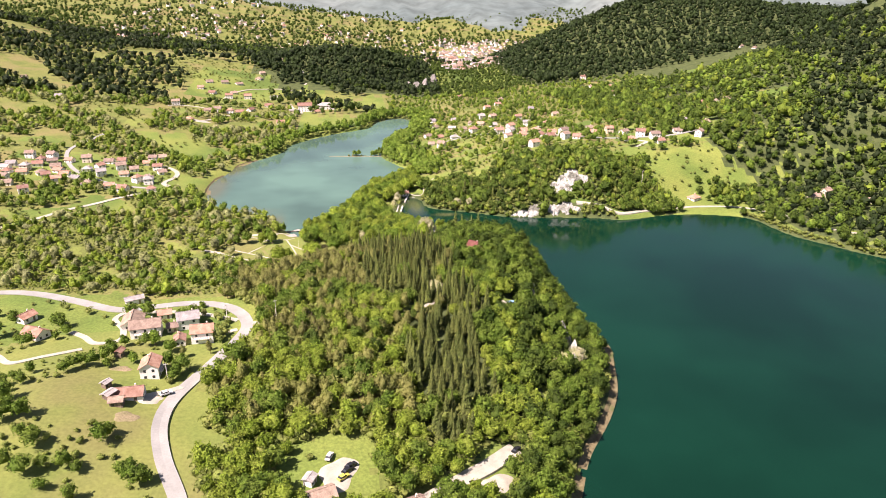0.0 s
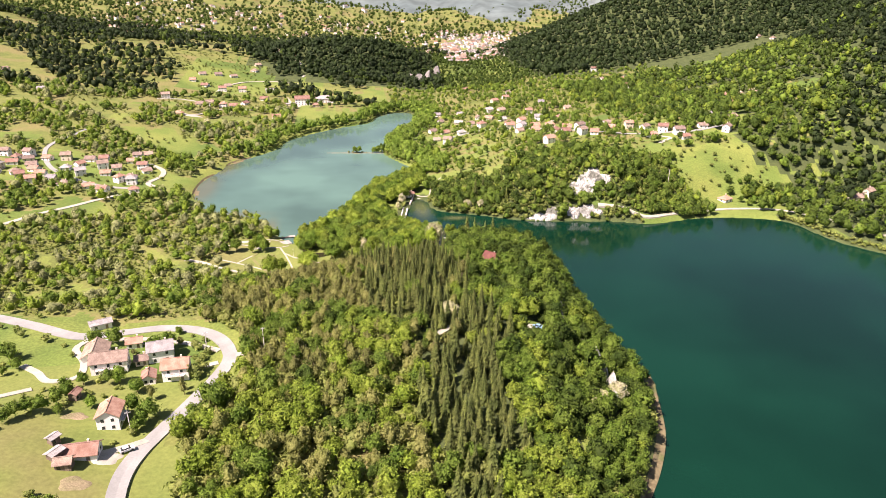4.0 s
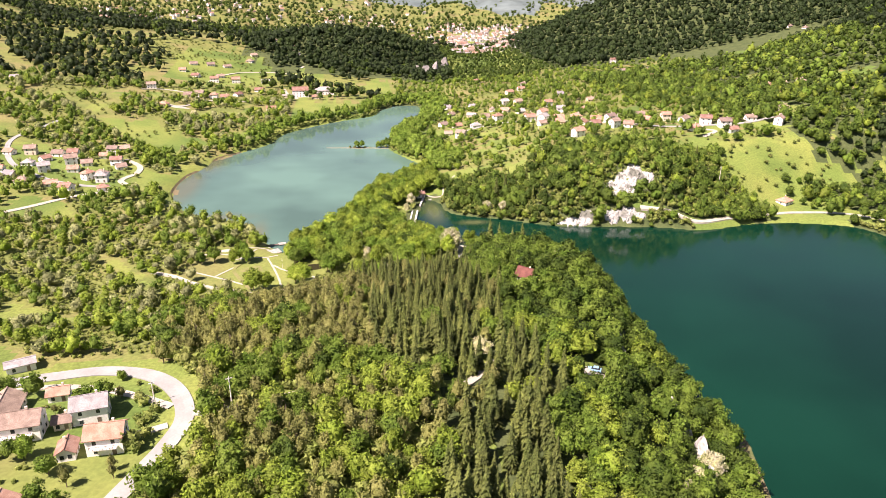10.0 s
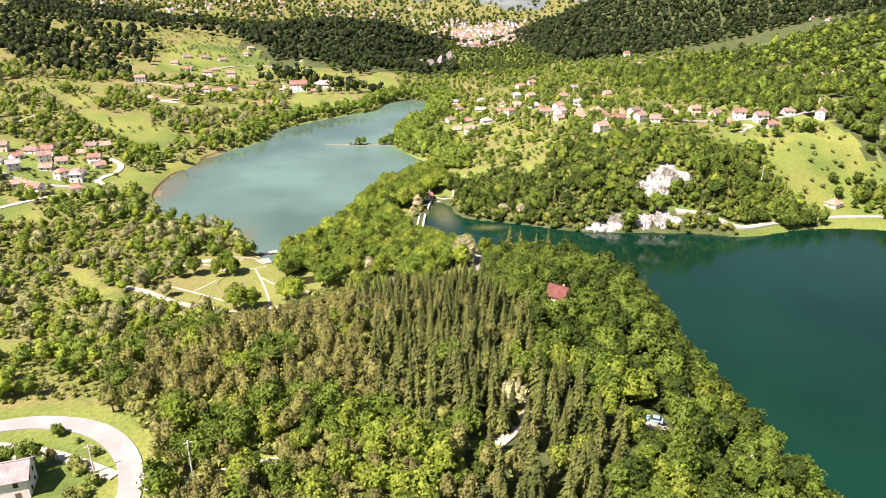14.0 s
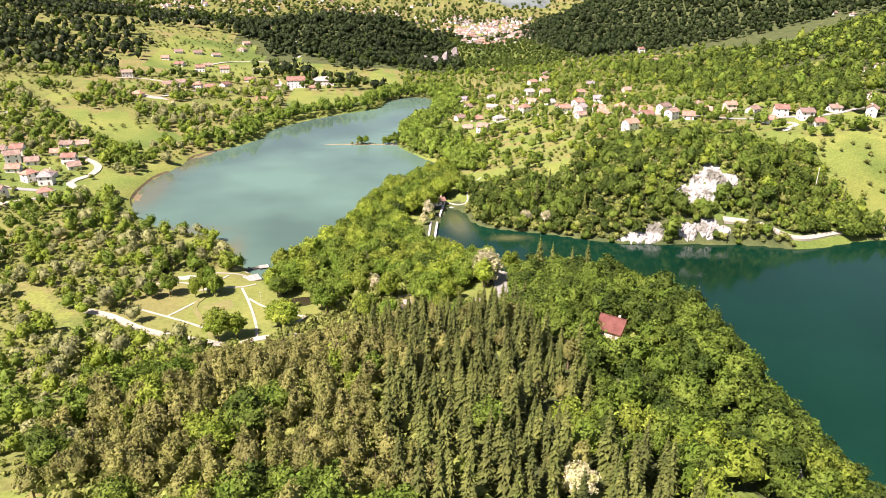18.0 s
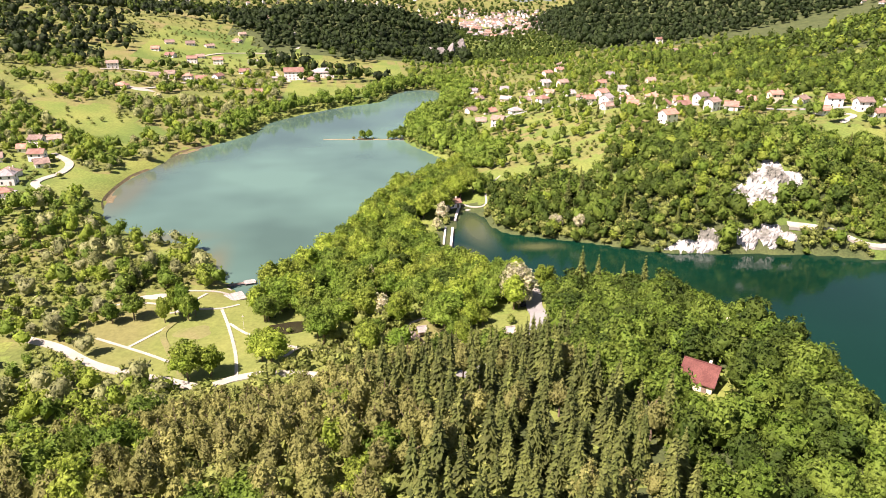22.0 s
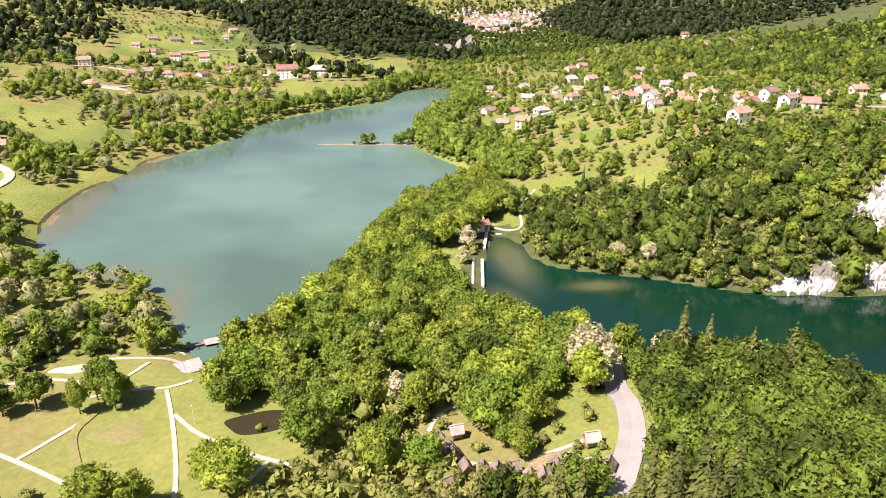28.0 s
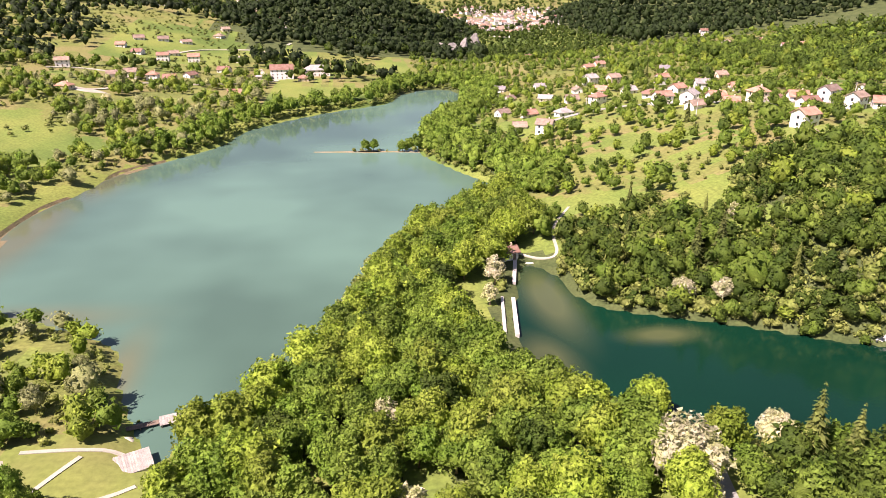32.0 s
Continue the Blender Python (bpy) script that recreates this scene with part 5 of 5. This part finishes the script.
under = free(scatter(-60, 130, 165, 440, 3.7))
under = under[(under[:, 0] < 20) | (under[:, 1] < 215)]
plant_mass("undergrowth", "bush", 1, under, "low green undergrowth beneath the trees", "undergrowth", size=1.2)

# single trees that stand out
for x, y, s in ((50, 437, 1.3), (49, 432, 1.0), (37, 527, 1.1), (33, 514, 0.7), (5, 436, 0.95), (3, 463, 0.8), (73, 449, 0.75), (76, 452, 0.7), (38, 292, 0.8), (88, 246, 0.9), (83, 240, 0.7), (97, 253, 0.9),
                (82, 506, 0.8), (92, 503, 0.7), (108, 530, 0.7), (-150, 800, 1.0)):
    tree("blossom", x, y, s)
tree("bright", 61, 445, 1.1)
tree("bright", 55, 462, 0.9)
for x, y in ((74, 432), (82, 416), (79, 424), (70, 436), (95, 513), (90, 516), (110, 520), (-78, 470)):
    tree("spruce", x, y, 1.15)
for x, y, s, k in ((-55, 444, 0.95, "broad"), (-57, 447, 1.05, "broad"), (-60, 448, 0.9, "bright"), (-53.5, 447, 0.8, "broad"), (-62, 443, 0.9, "bright"), (-72, 446, 0.85, "broad"), (-78, 444, 0.8, "broad"), (-48, 409, 1.0, "bright"),
                   (-42, 410, 0.95, "bright"), (-26, 413, 0.95, "bright"), (-29, 416, 0.8, "bright"), (-12, 424, 1.3, "broad"), (-14, 428, 1.1, "broad"), (-30, 442, 0.95, "broad"), (-27, 447, 1.05, "broad"), (-24, 453, 1.1, "broad"),
                   (-31, 450, 0.85, "broad"), (-20, 446, 1.1, "broad"), (-16, 440, 1.0, "broad"), (-23, 433, 0.5, "bush"), (-67, 416, 0.8, "bush"), (-62, 417, 0.7, "bush"), (10, 414, 0.9, "broad"), (1, 415, 1.0, "bright"), (24, 422, 1.15, "broad"),
                   (27, 426, 1.2, "broad"), (22, 428, 1.1, "broad"), (32, 423, 0.9, "bright"), (4, 424, 0.8, "broad"), (-68, 470, 1.0, "broad"), (-75, 474, 1.0, "broad"), (-82, 468, 1.0, "willow"), (-66, 478, 0.8, "willow"),
                   (-60, 484, 0.7, "willow"), (-72, 484, 1.0, "broad"), (-84, 480, 1.0, "broad"), (-90, 474, 1.0, "bright"), (-96, 486, 0.9, "willow"), (-62, 492, 0.7, "willow"), (-47, 477.5, 0.3, "bush"),
                   (5, 706, 0.7, "broad"), (9, 707, 0.6, "broad"), (24, 704, 0.7, "broad"), (28, 706, 0.8, "broad"), (32, 703, 0.9, "broad"), (-1, 707, 0.6, "bush"), (16, 706, 0.5, "bush"), (3, 706.5, 0.8, "bush"), (7, 706, 0.9, "bush"), (12, 706, 0.6, "bush"), (22, 704.5, 0.7, "bush"), (26, 704, 0.8, "bush"), (30, 703, 0.9, "bush"),
                   (-72, 300, 0.45, "broad"), (-66, 296, 0.6, "bush"), (-60, 290, 0.9, "bush"), (-63, 286, 1.0, "bush"), (-84, 262, 0.75, "broad"), (-76, 255, 0.7, "broad"), (-70, 250, 0.6, "pine"), (-61, 255, 0.5, "pine"), (-60, 252, 0.5, "pine"),
                   (-96, 262, 0.6, "broad"), (-88, 246, 0.5, "broad"), (-66, 240, 0.5, "bush"), (-85, 283, 0.45, "pine"), (-69, 289, 0.5, "pine")):
    slim = -64 < x < -50 and 440 < y < 450
    low = x < -58 and y > 465
    tree(k, x, y, s * (0.72 if slim or low else 1), tall=1.5 if slim else 1.0)

# bushes and young trees among the mills
for x, y, sz, k in ((9, 408, 0.8, "bush"), (13, 414, 0.9, "bush"), (18, 409, 0.7, "bush"), (21, 417, 1.0, "bush"), (24, 406, 0.6, "bush"), (26, 417, 0.75, "broad"), (29, 420, 0.7, "broad"), (31, 404, 0.6, "bush"), (33, 416, 0.8, "bush"),
                    (37, 419, 0.9, "bush"), (39, 412, 0.6, "bush"), (43, 410, 0.7, "bush"), (44, 421, 0.8, "bush"), (6, 418, 0.9, "bush"), (11, 419, 0.6, "bush"), (28, 413, 0.7, "bright"), (36, 424, 0.6, "bright"), (45, 426, 0.7, "bush")):
    tree(k, x, y, sz)

# lone bushes in the meadows
lone = np.concatenate([free(scatter(x - rx, x + rx, y - ry, y + ry, 8), 1.5, False) for x, y, rx, ry in OPEN[4:] if rx > 12 and x != -45])
lone = lone[patchy(lone, 0.09, 3) > -0.15]
plant_mass("meadow_bushes", "bush", 1, lone, "scattered bushes in the meadows", "bushes", size=0.85)

# the islet and its causeway
for line, w in (([(-22, 709), (-8, 707.5), (8, 706), (20, 704.5), (36, 701)], 2.4), ([(1, 707), (12, 706)], 5.5)):
    p = smooth_line(line, 1.5)
    v, f = [], []
    for i, q_ in enumerate(p):
        ww = w * (0.35 + 0.65 * math.sin(math.pi * (i + 0.3) / len(p))) / 2
        v += [(q_.x, q_.y - ww - 1, -0.8), (q_.x, q_.y - ww, 0.12), (q_.x, q_.y + ww, 0.12), (q_.x, q_.y + ww + 1, -0.8)]
        if i:
            o = (i - 1) * 4
            f += [(o + k, o + 4 + k, o + 5 + k, o + 1 + k) for k in range(3)]
    tagged(new("islet", link_mesh("islet", v, f, M_DRY)), "low narrow sandy islet in the lake", "islet", kind="structure")

# thickets and hedges
MEADOW = free(scatter(-175, -58, 160, 300, 4.6), open_too=False)
keep = (patchy(MEADOW, 0.06, 2.2) > 0.06)
for k, p in split_mix(MEADOW[keep], dict(broad=0.3, bush=0.7)).items():
    plant_mass(k + "_hedge", k, 2, p, "scattered bushes and small trees in the meadow", size=0.62)
LEFTV = free(scatter(-360, -48, 318, 520, 3.0))
LEFTV = LEFTV[patchy(LEFTV, 0.05) > -0.62]
for k, p in split_mix(LEFTV, dict(broad=0.07, bush=0.76, willow=0.08, bright=0.09)).items():
    plant_mass(k + "_thicket", k, 1, p, "scrubby green thicket of the valley floor", size=0.58)
LEFTF = free(scatter(-480, -60, 520, 960, 4.8), 4)
LEFTF = LEFTF[(patchy(LEFTF, 0.03) > -0.22)]
for k, p in split_mix(LEFTF, dict(broad=0.24, bush=0.54, willow=0.10, bright=0.12)).items():
    plant_mass(k + "_thicket", k, int(k != "bush"), p, "green scrub and trees of the western valley side", size=0.72)
BANK = free(scatter(60, 258, 474, 560, 4.1), -0.6)
# Towards the weir, six trees in ten get the deeper green leaves.
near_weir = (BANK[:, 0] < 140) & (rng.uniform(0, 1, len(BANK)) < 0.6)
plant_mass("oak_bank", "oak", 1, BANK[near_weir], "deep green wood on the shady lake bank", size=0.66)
for k, p in split_mix(BANK[~near_weir], dict(broad=0.64, bright=0.12, oak=0.24)).items():
    plant_mass(k + "_bank", k, 1, p, "dense green wood on the steep lake bank", size=0.64)
plant_mass("bank_undergrowth", "bush", 1, free(scatter(60, 250, 476, 560, 3.4), 0.2), "low green undergrowth on the lake bank", "undergrowth", size=1.1)
TALL = np.concatenate([free(scatter(60, 258, 476, 560, 12), 0.5), free(scatter(65, 420, 560, 960, 36), 2)])
for k, p in split_mix(TALL, dict(broad=0.45, oak=0.35, bright=0.1, spruce=0.1)).items():
    plant_mass(k + "_tall_trees", k, 1, p, "taller trees rising above the woods and hedges", size=1.0)
SHORE = free(scatter(30, 120, 600, 950, 5.4), 1.0)
SHORE = SHORE[shore_distance(SHORE[:, 0], SHORE[:, 1], POLY_L) < 26]
WSHORE = free(scatter(-140, 60, 640, 960, 5.6), 3.0)
WSHORE = WSHORE[(shore_distance(WSHORE[:, 0], WSHORE[:, 1], POLY_L) < 20) & (WSHORE[:, 1] > 700)]
plant_mass("broad_shore_wood", "broad", 1, np.concatenate([SHORE, WSHORE]), "green trees along the lake shore", size=0.8)
RIGHTV = free(scatter(60, 460, 555, 1080, 6.0))
RIGHTV = RIGHTV[(patchy(RIGHTV, 0.045, 1) > -0.42)]
for k, p in split_mix(RIGHTV, dict(broad=0.32, bush=0.48, bright=0.12, oak=0.08)).items():
    plant_mass(k + "_copse", k, int(k != "bush"), p, "green copses and hedges on the village hillside", size=0.58)
EAST = free(scatter(290, 820, 360, 1000, 7.6), 0.0)
inner = np.interp(EAST[:, 1], [380, 475, 533, 574, 598, 678, 760, 900], [326, 316, 334, 370, 420, 466, 500, 560])
dense = EAST[:, 0] > inner + 14 * patchy(EAST, 0.06, 2)
EAST = EAST[dense | (patchy(EAST, 0.022, 4) > -0.4)]
inner = np.interp(EAST[:, 1], [380, 475, 533, 574, 598, 678, 760, 900], [326, 316, 334, 370, 420, 466, 500, 560])
# The high trees get the dark leaves, as cloud shade by colour.
high = (EAST[:, 0] > inner + 20) & (rng.uniform(0, 1, len(EAST)) < 0.45 + 0.4 * (EAST[:, 0] > 520))
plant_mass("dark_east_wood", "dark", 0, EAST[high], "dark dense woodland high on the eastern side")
EAST_ALL, EAST = EAST, EAST[~high]
for k, p in split_mix(EAST, dict(broad=0.24, oak=0.68, bright=0.08)).items():
    near = p[:, 0] < 385
    plant_mass(k + "_east_wood", k, 1, p[near], "dense green woodland of the eastern slope", size=0.9)
    plant_mass(k + "_east_wood", k, 0, p[~near], "dense green woodland of the eastern slope", size=1.0)
DOME = free(scatter(230, 1000, 1080, 1620, 9.5))
DOME = DOME[ground_z(DOME[:, 0], DOME[:, 1]) > 18]
HILL = free(scatter(-150, 160, 1130, 1420, 8.0))
GORGE = free(scatter(150, 430, 1080, 1700, 8.5))
GORGE = GORGE[(ground_z(GORGE[:, 0], GORGE[:, 1]) <= 18) & ((GORGE[:, 1] < 1420) | (patchy(GORGE, 0.03) > 0.1))]
plant_mass("oak_gorge_wood", "oak", 0, GORGE, "green trees filling the mouth of the gorge", size=0.85)
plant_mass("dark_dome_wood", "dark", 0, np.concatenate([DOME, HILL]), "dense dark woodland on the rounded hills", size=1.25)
FARW = np.concatenate([free(scatter(-900, 150, 930, 1700, 11.5)), free(scatter(-900, 1200, 1500, 2060, 14)), free(scatter(-1300, 1500, 2060, 2600, 22)), free(scatter(800, 1300, 500, 1700, 18))])
FARW = FARW[(patchy(FARW, 0.012, 3) > 0.12 - 0.75 * (FARW[:, 1] > 1480) - 0.5 * ((FARW[:, 0] < -235) & (FARW[:, 1] <= 1480)))]
# Far trees whose leaf colour carries the cloud shade, mostly in the west.
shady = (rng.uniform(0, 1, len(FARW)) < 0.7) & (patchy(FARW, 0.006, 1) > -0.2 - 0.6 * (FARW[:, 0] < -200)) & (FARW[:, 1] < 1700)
plant_mass("oak_far_wood", "oak", 0, FARW[~shady], "woodland covering the far hills", size=1.2)
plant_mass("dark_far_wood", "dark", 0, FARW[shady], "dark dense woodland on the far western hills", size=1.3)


# bushes crowding the wooded banks
def along(poly, lo, hi, gap):
    """Places along a shoreline, lo to hi metres from the water."""
    p, q_ = poly, np.roll(poly, -1, 0)
    out = []
    for (ax, ay), (bx, by) in zip(p, q_):
        L = math.hypot(bx - ax, by - ay)
        if L < 0.01 or ay < 150 or L > 60:
            continue
        n = max(1, int(L / gap))
        t = (np.arange(n) + rng.uniform(0, 1, n)) / n
        for sgn in (-1, 1):
            d = rng.uniform(lo, hi, n) * sgn
            out.append(np.stack([ax + (bx - ax) * t - (by - ay) / L * d, ay + (by - ay) * t + (bx - ax) / L * d], 1))
    return free(np.concatenate(out), 0.1, False)


EDGE = along(POLY_R, 0.3, 5.0, 1.1)
EDGE = EDGE[~((EDGE[:, 0] > 200) & (EDGE[:, 0] < 300) & (EDGE[:, 1] > 455)) & ~((EDGE[:, 0] < 62) & (EDGE[:, 1] < 520))]
plant_mass("bank_bushes", "bush", 1, EDGE, "green bushes crowding the lake bank", "bushes", size=0.9)
EDGE = along(POLY_L, 0.5, 5.0, 1.8)
EDGE = EDGE[(EDGE[:, 1] > 690) | (EDGE[:, 0] > -35)]
plant_mass("bank_bushes", "bush", 1, EDGE, "green bushes crowding the lake bank", "bushes", size=0.9)

# leaf litter instead of grass under the woods
def crowded(xy, least):
    """Which cells of the ground lie among so many of these plants."""
    n = np.zeros((ny - 1, nx - 1))
    ix, iy = np.searchsorted(gx, xy[:, 0]) - 1, np.searchsorted(gy, xy[:, 1]) - 1
    np.add.at(n, (np.clip(iy, 0, ny - 2), np.clip(ix, 0, nx - 2)), 1)
    w = sum(np.roll(np.roll(n, dx, 1), dy, 0) for dx in (-1, 0, 1) for dy in (-1, 0, 1))
    return w > least


WOODS = np.concatenate([PEN, BANK, DOME, HILL, TIP, SHORE])
SCRUB = np.concatenate([LEFTV, LEFTF, RIGHTV, FARW])
CX, CY = np.meshgrid((gx[:-1] + gx[1:]) / 2, (gy[:-1] + gy[1:]) / 2)
bank = (np.abs(shore_distance(CX, CY, POLY_R)) < 6) & ((CX > 300) | (CX < 200)) & (CY > 200)
ground.data.materials.append(M_FLOOR)
ground.data.materials.append(M_ROUGH)
ground.data.materials.append(M_LAWN)
mown = (((CX + 45) / 42) ** 2 + ((CY - 436) / 36) ** 2 < 1) | (((CX + 112) / 70) ** 2 + ((CY - 205) / 75) ** 2 < 1) | (CY < 262) & (CX < -40) | (((CX - 15) / 40) ** 2 + ((CY - 420) / 14) ** 2 < 1)
open_wood = (CX < 24) & (CY < 400)
cover = np.where(crowded(WOODS, 2) | crowded(EAST_ALL, 0) & (CX > 318) | bank, np.where(open_wood, 2, 1), np.where(mown, 3, np.where(crowded(SCRUB, 1), 2, 0))).ravel().astype(np.int32)
ground.data.polygons.foreach_set("material_index", np.concatenate([cover, cover]))

# ---- the hazy distance ----
v, f = [], []
for i in range(90):
    x = -2600 + i * 5200 / 89
    top = 330 + 60 * math.sin(i * 0.31) + 35 * math.sin(i * 0.83 + 1) + 0.05 * abs(x) - 90 * math.exp(-((x - 420) / 500) ** 2)
    for k, (dy, hh) in enumerate(((0, -40), (200, 35), (550, top * 0.4), (1100, top))):
        v.append((x, 2090 - 130 * sg((x - 200) / 60) + dy + 60 * math.sin(i * 0.4 + k), hh + 14 * math.sin(i * 1.3 + k * 2)))
    if i:
        o = (i - 1) * 4
        f += [(o + k, o + 4 + k, o + 5 + k, o + 1 + k) for k in range(3)]
# Distance haze is mixed into this pale blue-grey base colour.
M_FAR = varied("haze_tinted_hills", (0.095, 0.130, 0.125), (0.120, 0.155, 0.145), (0.140, 0.172, 0.160), scale=0.004, fine=0.02)
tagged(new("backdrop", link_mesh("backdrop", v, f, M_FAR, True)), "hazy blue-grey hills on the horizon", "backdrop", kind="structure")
